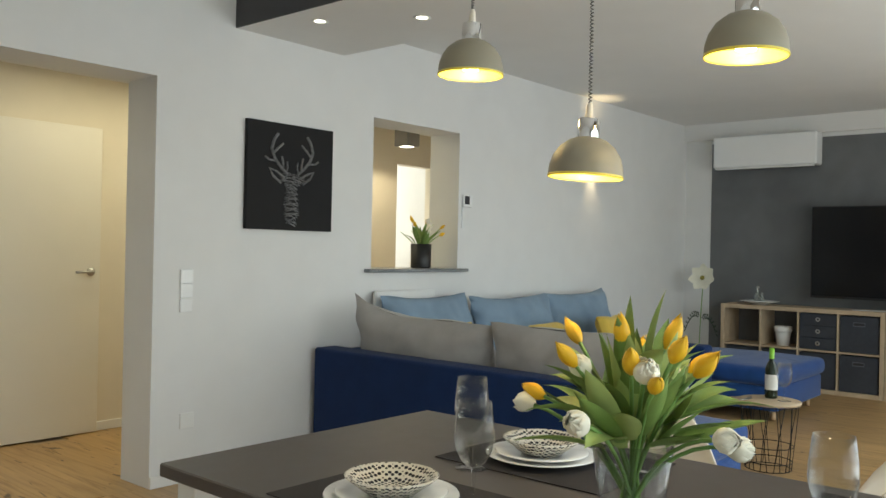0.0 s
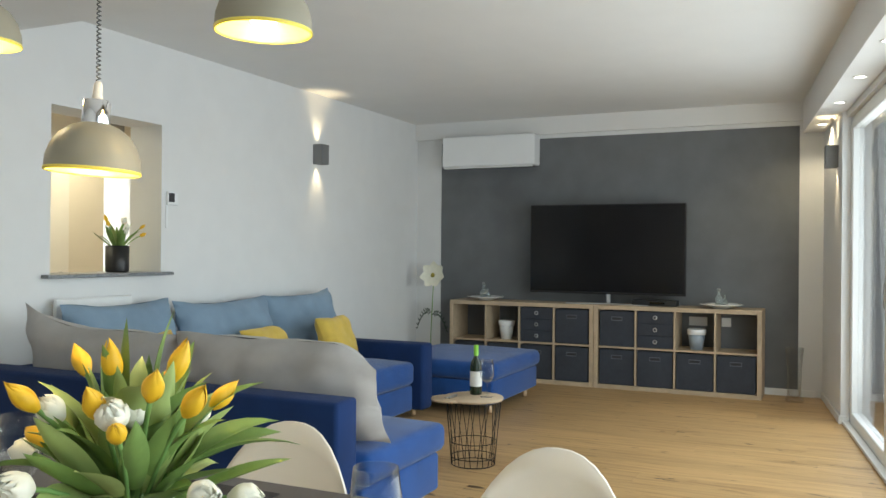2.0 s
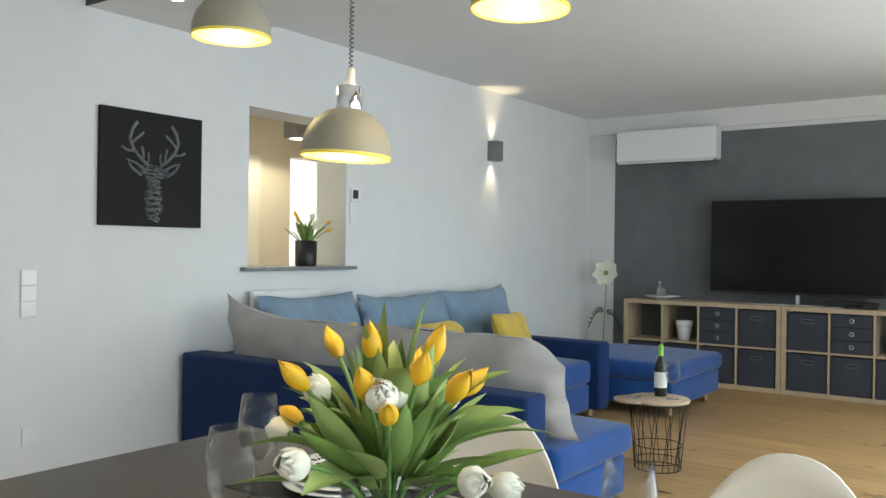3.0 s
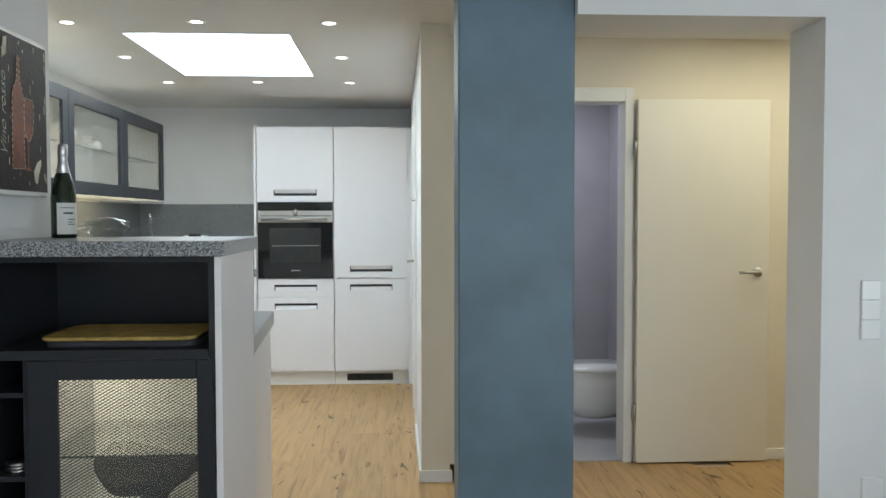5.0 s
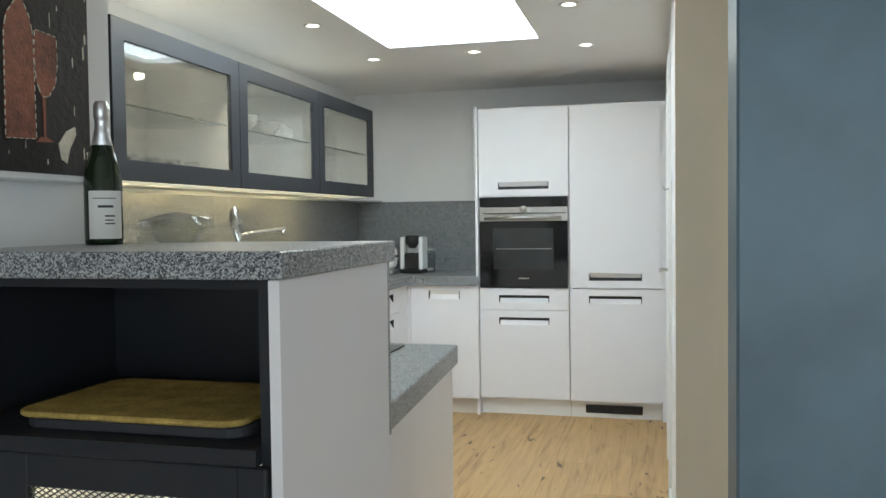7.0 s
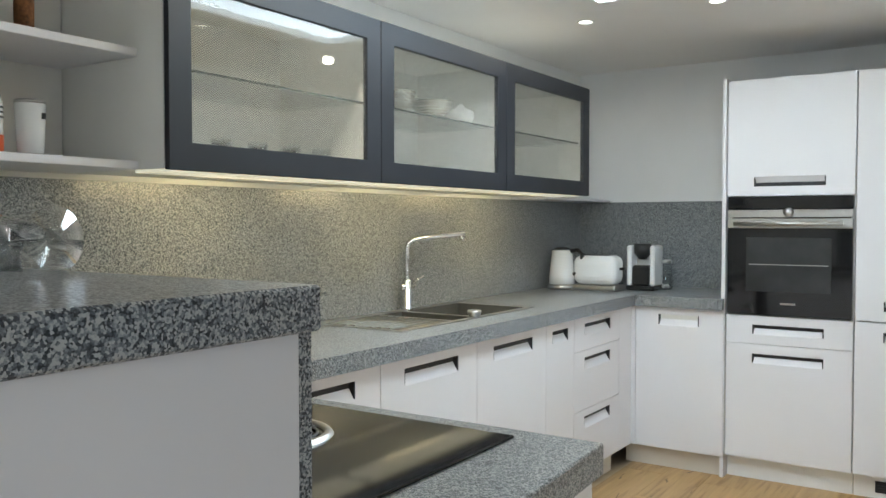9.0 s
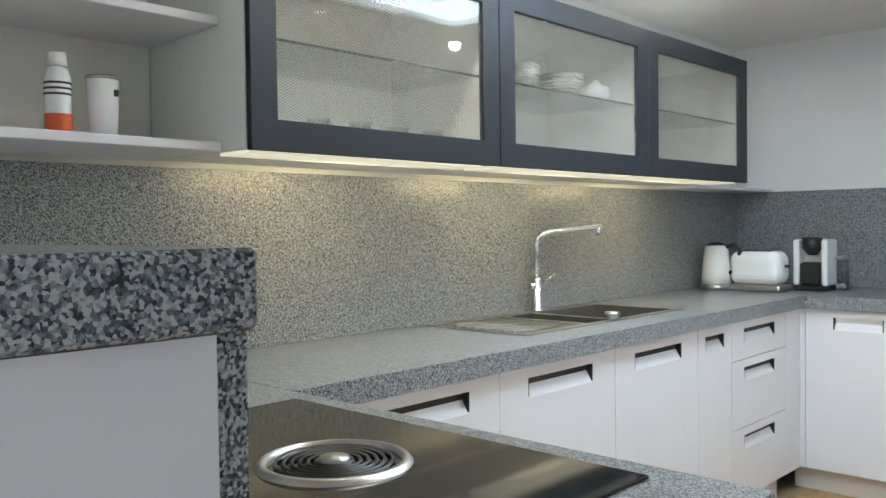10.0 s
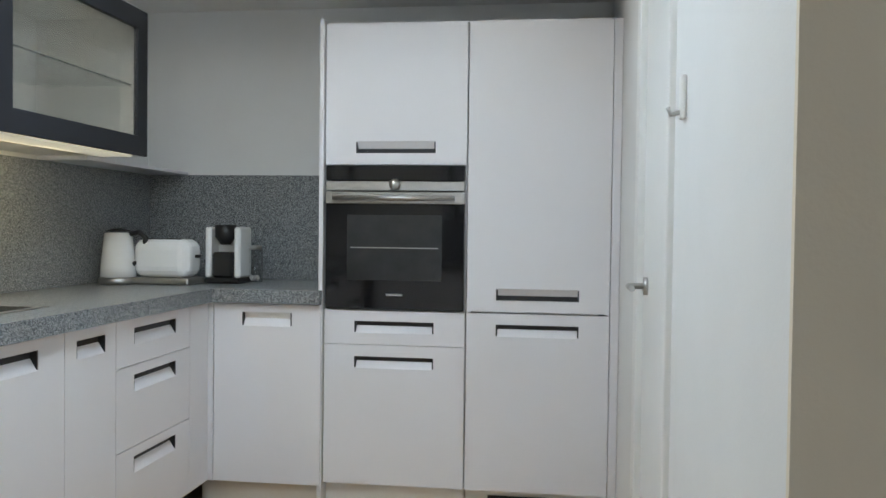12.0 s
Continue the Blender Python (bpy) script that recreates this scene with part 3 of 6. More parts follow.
# recessed spots
def ceiling_spot(x, y, z, group):
    s = thing("ceiling_spot", (x, y, z), "small round recessed ceiling spotlight, lit", "spotlight", group)
    part("rim", lathe([(0.030, -0.001), (0.044, -0.004), (0.046, 0.0), (0.030, 0.001)], (x, y, z), 20), "trim", s)
    part("lens", lathe([(0.0, -0.0008), (0.031, -0.0012)], (x, y, z), 20), "spot", s, "glowing lens")


for y in (4.76, 5.64, 6.56):
    ceiling_spot(-1.66, y, KC, "kitchen spotlights")
    ceiling_spot(-0.39, y - 0.04, KC, "kitchen spotlights")
ceiling_spot(-1.03, 6.52, KC, "kitchen spotlights")
ceiling_spot(-1.03, 4.72, KC, "kitchen spotlights")
for x, y in ((2.18, 3.14), (2.45, 2.66), (2.42, 1.4), (2.42, 0.3)):
    ceiling_spot(x, y, 2.43, "beam spotlights")
for x in (-2.0, -1.05, -0.15, 0.75, 1.8):
    q = WM @ Vector((x, 0.10, 0))
    ceiling_spot(q.x, q.y, 2.33, "soffit spotlights")


# doors
def handle(parent, m, flip=1, mt="steel"):
    """Lever handle: m places x along the door, y outwards."""
    h = part("door_handle", lathe([(0.0, 0.012), (0.026, 0.012), (0.026, 0.0), (0.0, 0.0)], m=m @ pose(0, 0, 0, -90), seg=20), mt, parent, "steel lever handle")
    pts = [m @ Vector(p) for p in ((0, 0.0, 0), (0, 0.045, 0), (flip * 0.01, 0.055, 0), (flip * 0.12, 0.055, 0))]
    part("lever", tube(pts, 0.009, 10), mt, h)


d = thing("door_1", (1.24, 5.05, 0), "warm white open bathroom door folded back against the wall", "door")
d["kind"] = "structure"
part("leaf", box(1.235, 1.965, 5.022, 5.062, 0.008, 1.985, bevel=0.003), "door", d)
handle(d, frame_of((1.90, 5.022, 1.05), (1, 0, 0), (0, -1, 0)), -1)
for z in (0.28, 1.72):
    part("hinge", lathe([(0.0, 0), (0.009, 0), (0.009, 0.09), (0.0, 0.09)], (1.226, 5.03, z - 0.045), 12), "steel", d)
b = bmesh.new()
for x0, x1, z0, z1 in ((0.40, 0.475, 0, 2.05), (1.175, 1.222, 0, 2.05), (0.475, 1.175, 1.975, 2.05)):
    bx(b, x0, x1, 5.058, 5.21, z0, z1, bevel=0.003)
struct("door_frame", b, "trim", "white lacquered bathroom door frame")

d = thing("door_2", (0.05, 5.8, 0), "white closed kitchen side door with steel handle", "door")
d["kind"] = "structure"
part("leaf", box(0.066, 0.106, 5.835, 6.425, 0.006, 2.0, bevel=0.003), "trim", d)
handle(d, frame_of((0.066, 6.31, 1.05), (0, -1, 0), (-1, 0, 0)), 1)
b = bmesh.new()
for y0, y1, z0, z1 in ((5.75, 5.835, 0, 2.08), (6.425, 6.51, 0, 2.08), (5.835, 6.425, 2.0, 2.08)):
    bx(b, 0.044, 0.205, y0, y1, z0, z1, bevel=0.003)
struct("door_frame", b, "trim", "white lacquered kitchen door frame")
h = thing("wall_hook", (0.05, 5.6, 1.48), "small white wall hook plate on the partition", "hook")
part("plate", box(0.048, 0.0595, 5.585, 5.62, 1.44, 1.53, bevel=0.003), "trim", h)
part("peg", tube([(0.05, 5.602, 1.455), (0.03, 5.602, 1.45), (0.024, 5.602, 1.465)], 0.005), "steel", h)

# door leaf and lamp seen through the pass-through
d = thing("door_3", (3.9, 5.06, 0), "warm white closed hall door", "door")
d["kind"] = "structure"
part("leaf", box(3.72, 4.42, 5.04, 5.078, 0.008, 2.0, bevel=0.003), "door", d)
handle(d, frame_of((4.34, 5.04, 1.05), (1, 0, 0), (0, -1, 0)), -1)
l = thing("hall_lamp", (4.5, 4.75, KC), "grey square ceiling lamp in the hall", "lamp")
part("body", box(4.285, 4.435, 4.475, 4.625, KC - 0.205, KC + 0.021, bevel=0.003), mat("grey lamp lacquer", (0.22, 0.22, 0.22), 0.5), l)
part("lens", lathe([(0, -0.2065), (0.06, -0.207)], (4.36, 4.55, KC), 20), "spot", l, "glowing lens")
lamp("hall_lamp_beam", "SPOT", look((4.36, 4.55, KC - 0.215), (4.36, 4.551, 0)), 30, (1.0, 0.82, 0.56), 0.03, None, 160, 0.3)
# Added fill along the hall ceiling; no fixture here gives this light.
lamp("hall_fill_light", "AREA", look((2.4, 4.5, KC), (2.4, 4.501, 0)), 17, (1.0, 0.87, 0.60), 2.2, 0.3)
lamp("side_room_daylight", "AREA", look((4.97, 6.85, 1.5), (4.97, 5, 1.3)), 40, (1, 0.97, 0.9), 0.8, 1.6)
# Bathroom fill lamp, added without a fitting of its own.
lamp("bath_fill_light", "AREA", look((0.9, 6.0, KC - 0.02), (0.9, 6.001, 0)), 10, (0.95, 0.93, 1.0), 0.4, 0.4)

# ---- kitchen ----
def front(parent, name, m, w, z0, z1, hd=None, material="front", n=0.019):
    """A door or drawer front in the frame m: x 0..w, y 0..n outwards. hd: (x0, x1, z0, z1, flip) of its recessed grip."""
    g = 0.0015
    b = bmesh.new()
    if not hd:
        bx(b, g, w - g, 0, n, z0 + g, z1 - g, m, 0.0015)
        return part(name, b, material, parent)
    a0, a1, h0, h1, flip = hd
    bx(b, g, a0, 0, n, z0 + g, z1 - g, m)
    bx(b, a1, w - g, 0, n, z0 + g, z1 - g, m)
    bx(b, a0, a1, 0, n, z0 + g, h0, m)
    bx(b, a0, a1, 0, n, h1, z1 - g, m)
    bmesh.ops.remove_doubles(b, verts=b.verts, dist=1e-5)
    ob = part(name, b, material, parent)
    # Black strip, and cheeks below, put the grip hollow's shade into the colour.
    b = bmesh.new()
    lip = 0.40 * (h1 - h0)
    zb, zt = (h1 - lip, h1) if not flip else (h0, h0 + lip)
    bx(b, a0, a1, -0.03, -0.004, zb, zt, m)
    part("grip_shadow", b, "slot", ob, "black strip painted in as shade of the grip recess")
    b = bmesh.new()
    e0, e1 = (h0, zb) if not flip else (h1, zt)
    q = [m @ Vector(p) for p in ((a0, n, e0), (a1, n, e0), (a1, -0.004, e1), (a0, -0.004, e1), (a0, -0.03, e0), (a1, -0.03, e0))]
    v = [b.verts.new(p) for p in q]
    b.faces.new((v[0], v[1], v[2], v[3]))
    b.faces.new((v[3], v[2], v[5], v[4]))
    b.faces.new((v[0], v[3], v[4]))
    b.faces.new((v[1], v[5], v[2]))
    b.faces.new((v[0], v[4], v[5], v[1]))
    part("grip_scoop", b, "front", ob)
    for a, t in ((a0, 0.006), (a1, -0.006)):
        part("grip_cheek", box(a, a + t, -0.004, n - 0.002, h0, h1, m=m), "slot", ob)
    return ob


CT, CB = 0.943, 0.884
HT = CT
XF = -1.68
# base units along the west wall
def base_unit(y0, y1, fronts, label):
    u = thing("base_cabinet", (-2.0, (y0 + y1) / 2, 0), label, "cabinet", "base cabinets of the sink run")
    b = bmesh.new()
    for yy in (y0 + 0.002, y1 - 0.020):
        bx(b, -2.285, XF - 0.032, yy, yy + 0.018, 0.105, CB - 0.002)
    bx(b, -2.285, XF - 0.034, y0 + 0.02, y1 - 0.02, 0.105, 0.123)
    bx(b, XF - 0.060, XF - 0.032, y0 + 0.02, y1 - 0.02, 0.123, CB - 0.002)
    part("body", b, "front_in", u)
    m = frame_of((XF - 0.019, y1, 0), (0, -1, 0), (1, 0, 0))
    for z0, z1, hd in fronts:
        front(u, "front", m, y1 - y0, z0, z1, hd)
    part("plinth", box(XF - 0.060, XF - 0.043, y0, y1, 0, 0.105), "plinth", u)
    return u


def grip(w, top, gw=None):
    gw = gw or min(0.345, w * 0.57)
    return ((w - gw) / 2, (w + gw) / 2, top - 0.096, top - 0.036, False)


T = CB - 0.004
base_unit(4.38, 4.977, [(0.71, T, grip(0.597, T)), (0.42, 0.71, grip(0.597, 0.71)), (0.11, 0.42, grip(0.597, 0.42))], "white base cabinet with three drawers beside the hob")
base_unit(4.977, 5.589, [(0.11, T, grip(0.612, T))], "white base cabinet with one door under the draining board")
base_unit(5.589, 6.19, [(0.11, T, grip(0.601, T))], "white base cabinet with one door under the sink")
base_unit(6.19, 6.49, [(0.11, T, grip(0.30, T, 0.17))], "narrow white base cabinet with a short grip")
base_unit(6.49, 7.07, [(0.713, T, grip(0.58, T)), (0.42, 0.713, grip(0.58, 0.713)), (0.11, 0.42, grip(0.58, 0.42))], "white base cabinet with three drawers near the corner")
YF = 7.25
u = thing("corner_cabinet", (-1.4, 7.5, 0), "white corner base cabinet with one door", "cabinet")
part("filler", box(XF - 0.019, XF, 7.07, 7.269, 0.11, T), "front", u)
part("body", box(-1.66, -1.178, YF + 0.021, 7.89, 0.105, CB - 0.002), "front_in", u)
part("post", box(-1.682, -1.657, YF, YF + 0.019, 0.11, T), "front", u)
front(u, "front", frame_of((-1.655, YF + 0.019, 0), (1, 0, 0), (0, -1, 0)), 0.475, 0.11, T, grip(0.475, T, 0.22))
part("plinth", box(-1.722, -1.197, YF + 0.043, YF + 0.060, 0, 0.105), "plinth", u)

# worktop, one granite slab in an L with the hob peninsula
b = bmesh.new()
bx(b, -2.288, -1.65, 4.2405, 5.63, CB, CT)
bx(b, -2.288, -1.65, 6.27, 7.895, CB, CT)
bx(b, -2.288, -2.20, 5.63, 6.27, CB, CT)
bx(b, -1.83, -1.65, 5.63, 6.27, CB, CT)
bx(b, -1.65, -1.18, YF - 0.03, 7.895, CB, CT)
bmesh.ops.remove_doubles(b, verts=b.verts, dist=1e-5)
solo("granite_worktop", b, "granite", "polished speckled grey granite worktop with sink cutout", "worktop")


def skewed_end(b, slope=0.065, y1=4.24):
    """The free end of the peninsula runs a little out of square."""
    for v in b.verts:
        if v.co.x > -1.0:
            v.co.x += slope * (y1 - v.co.y)
    return b


solo("granite_worktop", skewed_end(box(-2.288, -0.600, 3.4005, 4.24, HT - 0.059, HT, bevel=0.003)), "granite", "speckled grey granite top holding the hob", "worktop")
b = bmesh.new()
bx(b, -2.289, -2.27, 3.402, 7.89, CT + 0.001, 1.468)
bx(b, -2.268, -1.18, 7.878, 7.898, CT + 0.001, 1.468)
struct("splashback", b, "granite", "speckled granite splashback")

# peninsula body and end panels
u = thing("peninsula", (-1.2, 3.9, 0), "white hob peninsula with plain end panel", "cabinet")
part("end_panel", skewed_end(box(-0.634, -0.614, 3.3990, 4.215, 0.0, HT - 0.061)), "front", u)
part("body", box(-1.62, -0.635, 3.402, 4.210, 0.0, HT - 0.061), "front", u)

# sink
s = thing("kitchen_sink", (-1.93, 5.6, CT), "stainless steel inset sink with draining board", "sink")
SX0, SX1, SY0, SY1, SM = -2.25, -1.80, 5.26, 6.30, 5.62
BOWLS = ((SM + 0.03, 5.80, 0.845), (5.83, SY1 - 0.03, 0.79))
b = bmesh.new()
for x0, x1, y0, y1 in ((SX0, SX0 + 0.05, SY0, SY1), (SX1 - 0.03, SX1, SY0, SY1), (SX0 + 0.05, SX1 - 0.03, SY0, SY0 + 0.02), (SX0 + 0.05, SX1 - 0.03, SY1 - 0.03, SY1), (SX0 + 0.05, SX1 - 0.03, SM, SM + 0.03), (SX0 + 0.05, SX1 - 0.03, 5.80, 5.83)):
    bx(b, x0, x1, y0, y1, CT + 0.0005, CT + 0.004)
part("rim", b, "steel", s)
part("draining_board", box(SX0 + 0.05, SX1 - 0.03, SY0 + 0.02, SM, CT + 0.0005, CT + 0.0015), "steel_matt", s)
for k in range(8):
    x = SX0 + 0.075 + k * 0.042
    part("ridge", tube([(x, SY0 + 0.03, CT + 0.002), (x, SM - 0.01, CT + 0.002)], 0.006, 6), "steel_matt", s)
for y0, y1, zb in BOWLS:
    b = bmesh.new()
    X0, X1, Y0, Y1 = SX0 + 0.052, SX1 - 0.032, y0 - 0.002, y1 + 0.002
    bx(b, X0, X0 + 0.004, Y0, Y1, zb, CT + 0.003)
    bx(b, X1 - 0.004, X1, Y0, Y1, zb, CT + 0.003)
    bx(b, X0 + 0.004, X1 - 0.004, Y0, Y0 + 0.004, zb, CT + 0.003)
    bx(b, X0 + 0.004, X1 - 0.004, Y1 - 0.004, Y1, zb, CT + 0.003)
    bx(b, X0 + 0.004, X1 - 0.004, Y0 + 0.004, Y1 - 0.004, zb, zb + 0.005)
    part("bowl", b, "steel_matt", s)
part("waste", lathe([(0, 0.006), (0.035, 0.006), (0.042, 0.0), (0, 0)], (-2.01, 6.03, 0.795), 20), "chrome", s)
solo("sink_plug", lathe([(0, 0.028), (0.028, 0.028), (0.030, 0.02), (0.022, 0.0), (0, 0)], (-1.82, 5.80, CT + 0.0045), 20), "steel", "steel sink strainer plug on the rim", "plug")

t = thing("kitchen_tap", (-2.205, 5.86, CT), "chrome high-arm kitchen tap behind the sink", "tap")
tx, ty, tz = -2.222, 5.875, CT + 0.0045
part("base", lathe([(0, 0.0), (0.028, 0.0), (0.028, 0.008), (0.022, 0.012), (0.021, 0.13), (0.013, 0.14), (0, 0.14)], (tx, ty, tz), 24), "chrome", t)
part("spout", tube([(tx, ty, tz + 0.13), (tx, ty, tz + 0.275), (tx + 0.006, ty + 0.004, tz + 0.300), (tx + 0.022, ty + 0.016, tz + 0.316), (tx + 0.045, ty + 0.036, tz + 0.323), (tx + 0.205, ty + 0.165, tz + 0.341)], 0.0115, 14), "chrome", t)
part("aerator", lathe([(0, 0), (0.010, 0), (0.010, 0.03), (0, 0.03)], (tx + 0.194, ty + 0.156, tz + 0.307), 14), "chrome", t)
part("cross_valve", tube([(tx, ty - 0.05, tz + 0.105), (tx, ty + 0.05, tz + 0.105)], 0.013, 14), "chrome", t)
part("lever", tube([(tx, ty + 0.04, tz + 0.115), (tx + 0.03, ty + 0.09, tz + 0.15)], 0.004, 8), "chrome", t)

# tall units
def tall_unit(x0, x1, name, label):
    u = thing(name, ((x0 + x1) / 2, 7.5, 0), label, "cabinet", "tall kitchen units")
    b = bmesh.new()
    for xx in (x0, x1 - 0.018):
        bx(b, xx, xx + 0.018, 7.302, 7.895, 0.115, 2.07)
    bx(b, x0 + 0.018, x1 - 0.018, 7.302, 7.895, 2.052, 2.07)
    bx(b, x0 + 0.018, x1 - 0.018, 7.302, 7.895, 0.115, 0.133)
    bx(b, x0 + 0.018, x1 - 0.018, 7.80, 7.895, 0.133, 2.052)
    part("body", b, "front", u)
    part("plinth", box(x0, x1, 7.335, 7.352, 0, 0.113), "trim", u)
    return u, frame_of((x0, 7.300, 0), (1, 0, 0), (0, -1, 0))


u, m = tall_unit(-1.175, -0.57, "oven_tower", "tall white unit housing the built-in oven")
hw = ((0.605 - 0.34) / 2, (0.605 + 0.34) / 2)
front(u, "upper_door", m, 0.605, 1.475, 2.072, (*hw, 1.525, 1.575, True))
front(u, "drawer", m, 0.605, 0.715, 0.862, (*hw, 0.765, 0.815, False))
front(u, "lower_door", m, 0.605, 0.118, 0.715, (*hw, 0.615, 0.665, False))
part("side_panel", box(-1.196, -1.178, 7.262, 7.895, 0.0, 2.085), "front", u)
o = thing("oven", (-0.87, 7.29, 0.865), "built-in stainless and black glass oven", "oven")
part("cavity", box(-1.155, -0.592, 7.31, 7.79, 0.87, 1.465), "black", o)
part("control_panel", box(-1.168, -0.577, 7.272, 7.300, 1.408, 1.472, bevel=0.002), "black_glass", o)
part("panel_strip", box(-1.168, -0.577, 7.268, 7.300, 1.366, 1.406, bevel=0.002), "steel", o)
part("knob", lathe([(0, 0.03), (0.021, 0.03), (0.024, 0.0), (0, 0)], m=frame_of((-0.87, 7.268, 1.392), (1, 0, 0), (0, -1, 0)) @ pose(0, 0, 0, -90), seg=24), "steel", o)
dd = part("oven_door", box(-1.168, -0.577, 7.270, 7.300, 0.867, 1.362, bevel=0.003), "black_glass", o)
part("window", box(-1.075, -0.67, 7.2685, 7.2695, 0.99, 1.265), mat("smoked oven window", (0.035, 0.036, 0.037), 0.1, vary=0.3, scale=12), dd)
part("door_strip", box(-1.168, -0.577, 7.262, 7.2695, 1.312, 1.362, bevel=0.002), "steel", dd)
part("door_handle", tube([(-1.13, 7.235, 1.335), (-0.615, 7.235, 1.335)], 0.011, 14), "steel", dd)
for x in (-1.10, -0.645):
    part("handle_bracket", tube([(x, 7.262, 1.335), (x, 7.235, 1.335)], 0.007, 8), "steel", dd)
part("rack", box(-1.06, -0.685, 7.2675, 7.2685, 1.125, 1.129), "steel", dd)
part("maker_mark", box(-0.905, -0.835, 7.2665, 7.2695, 0.925, 0.934), "steel", dd, "plain silver bar mark")

u, m = tall_unit(-0.566, 0.022, "fridge_tower", "tall white unit with built-in refrigerator doors")
hw = ((0.588 - 0.34) / 2, (0.588 + 0.34) / 2)
front(u, "upper_door", m, 0.588, 0.866, 2.072, (*hw, 0.915, 0.965, True))
front(u, "lower_door", m, 0.588, 0.118, 0.862, (*hw, 0.765, 0.815, False))
part("filler", box(0.024, 0.058, 7.285, 7.302, 0.0, 2.07), "front", u)
g = part("vent_grille", box(-0.47, -0.10, 7.328, 7.334, 0.030, 0.085), "slot", u, "black ventilation grille")
for k in range(4):
    part("slat", box(-0.468, -0.102, 7.3245, 7.3275, 0.036 + 0.013 * k, 0.041 + 0.013 * k), "black", g)

# wall cabinets with glazed flap doors
XU, Z0, Z1 = -1.81, 1.485, 2.042
def ring_frame(x0, x1, y0, y1, z0, z1, w):
    """Rectangular frame in the yz plane, one closed mesh with bevelled edges."""
    b = bmesh.new()
    vs = [[b.verts.new((x, *p)) for p in ((y0, z0), (y1, z0), (y1, z1), (y0, z1), (y0 + w, z0 + w), (y1 - w, z0 + w), (y1 - w, z1 - w), (y0 + w, z1 - w))] for x in (x0, x1)]
    for i in range(4):
        j = (i + 1) % 4
        for k, v in enumerate(vs):
            q = (v[i], v[j], v[4 + j], v[4 + i])
            b.faces.new(q if k else q[::-1])
        b.faces.new((vs[0][i], vs[0][j], vs[1][j], vs[1][i]))
        b.faces.new((vs[0][4 + j], vs[0][4 + i], vs[1][4 + i], vs[1][4 + j]))
    bmesh.ops.recalc_face_normals(b, faces=b.faces)
    sharp = [e for e in b.edges if len(e.link_faces) == 2 and e.calc_face_angle() > 0.5]
    bmesh.ops.bevel(b, geom=sharp, offset=0.0015, segments=1, affect="EDGES")
    return b


def bowl_stack(x, y, z, n, r, label, material="pattern"):
    for k in range(n):
        solo("bowl", lathe([(0, 0.003), (r * 0.5, 0.0), (r * 0.55, 0.006), (r, r * 0.55), (r * 0.97, r * 0.56), (r * 0.5, 0.012), (0, 0.01)], (x, y, z + k * r * 0.22), 24), material, label, "bowl", "stacked bowls")


def tumbler(x, y, z, r=0.032, h=0.09, group="glasses in the wall cabinet"):
    solo("tumbler", lathe([(0, 0.0), (r * 0.85, 0.0), (r, h), (r - 0.002, h), (r * 0.85 - 0.002, 0.006), (0, 0.006)], (x, y, z), 18), "glass", "clear drinking glass in the wall cabinet", "glass", group)


for k in range(3):
    y0, y1 = 4.25 + 0.9033 * k, 4.25 + 0.9033 * (k + 1)
    u = thing("wall_cabinet", (-2.05, (y0 + y1) / 2, Z0), "anthracite-framed wall cabinet with wired glass flap", "cabinet", "glazed wall cabinets")
    for nm, a in (("side_panel", (y0 + 0.001, y0 + 0.019, Z0, Z1)), ("side_panel", (y1 - 0.019, y1 - 0.001, Z0, Z1)), ("bottom_board", (y0 + 0.0195, y1 - 0.0195, Z0 + 0.002, Z0 + 0.020)), ("top_board", (y0 + 0.0195, y1 - 0.0195, Z1 - 0.018, Z1))):
        part(nm, box(-2.287, XU - 0.022, *a), "front_in", u, "white board")
    part("back_board", box(-2.287, -2.275, y0 + 0.0195, y1 - 0.0195, Z0 + 0.0205, Z1 - 0.0185), "front_in", u, "white board")
    fw = 0.075
    dr = part("flap_door", ring_frame(XU - 0.02, XU, y0 + 0.002, y1 - 0.002, Z0 - 0.004, Z1 + 0.004, fw), "anthracite", u)
    pn = part("pane", box(XU - 0.012, XU - 0.008, y0 + fw - 0.004, y1 - fw + 0.004, Z0 + fw - 0.004, Z1 - fw + 0.004), "pane_mesh", dr, "wired glass pane")
    pn.visible_shadow = False
    sh = part("glass_shelf", box(-2.27, XU - 0.06, y0 + 0.021, y1 - 0.021, 1.757, 1.765), "glass", u)
    part("shelf_edge", box(XU - 0.0595, XU - 0.058, y0 + 0.021, y1 - 0.021, 1.7575, 1.7645), "glass_edge", sh, "dark green polished glass edge")
    part("light_strip", box(-1.99, -1.86, y0 + 0.03, y1 - 0.03, Z0 - 0.006, Z0 + 0.001), "strip", u, "lit strip under the cabinet")
    lamp("under_cabinet_light", "AREA", look((-1.955, (y0 + y1) / 2, Z0 - 0.012), (-2.20, (y0 + y1) / 2, 1.05)), 2.1, (1.0, 0.74, 0.34), 0.42, 0.018)
    lamp("cabinet_interior_light", "AREA", look((-2.05, (y0 + y1) / 2, Z1 - 0.025), (-2.05, (y0 + y1) / 2 + 0.001, 0)), 0.17, (1.0, 0.82, 0.52), 0.1, 0.5)
bowl_stack(-1.93, 5.40, 1.766, 3, 0.075, "cream bowl with a dark woven pattern")
bowl_stack(-1.93, 5.645, 1.766, 2, 0.085, "cream bowl with a dark woven pattern")
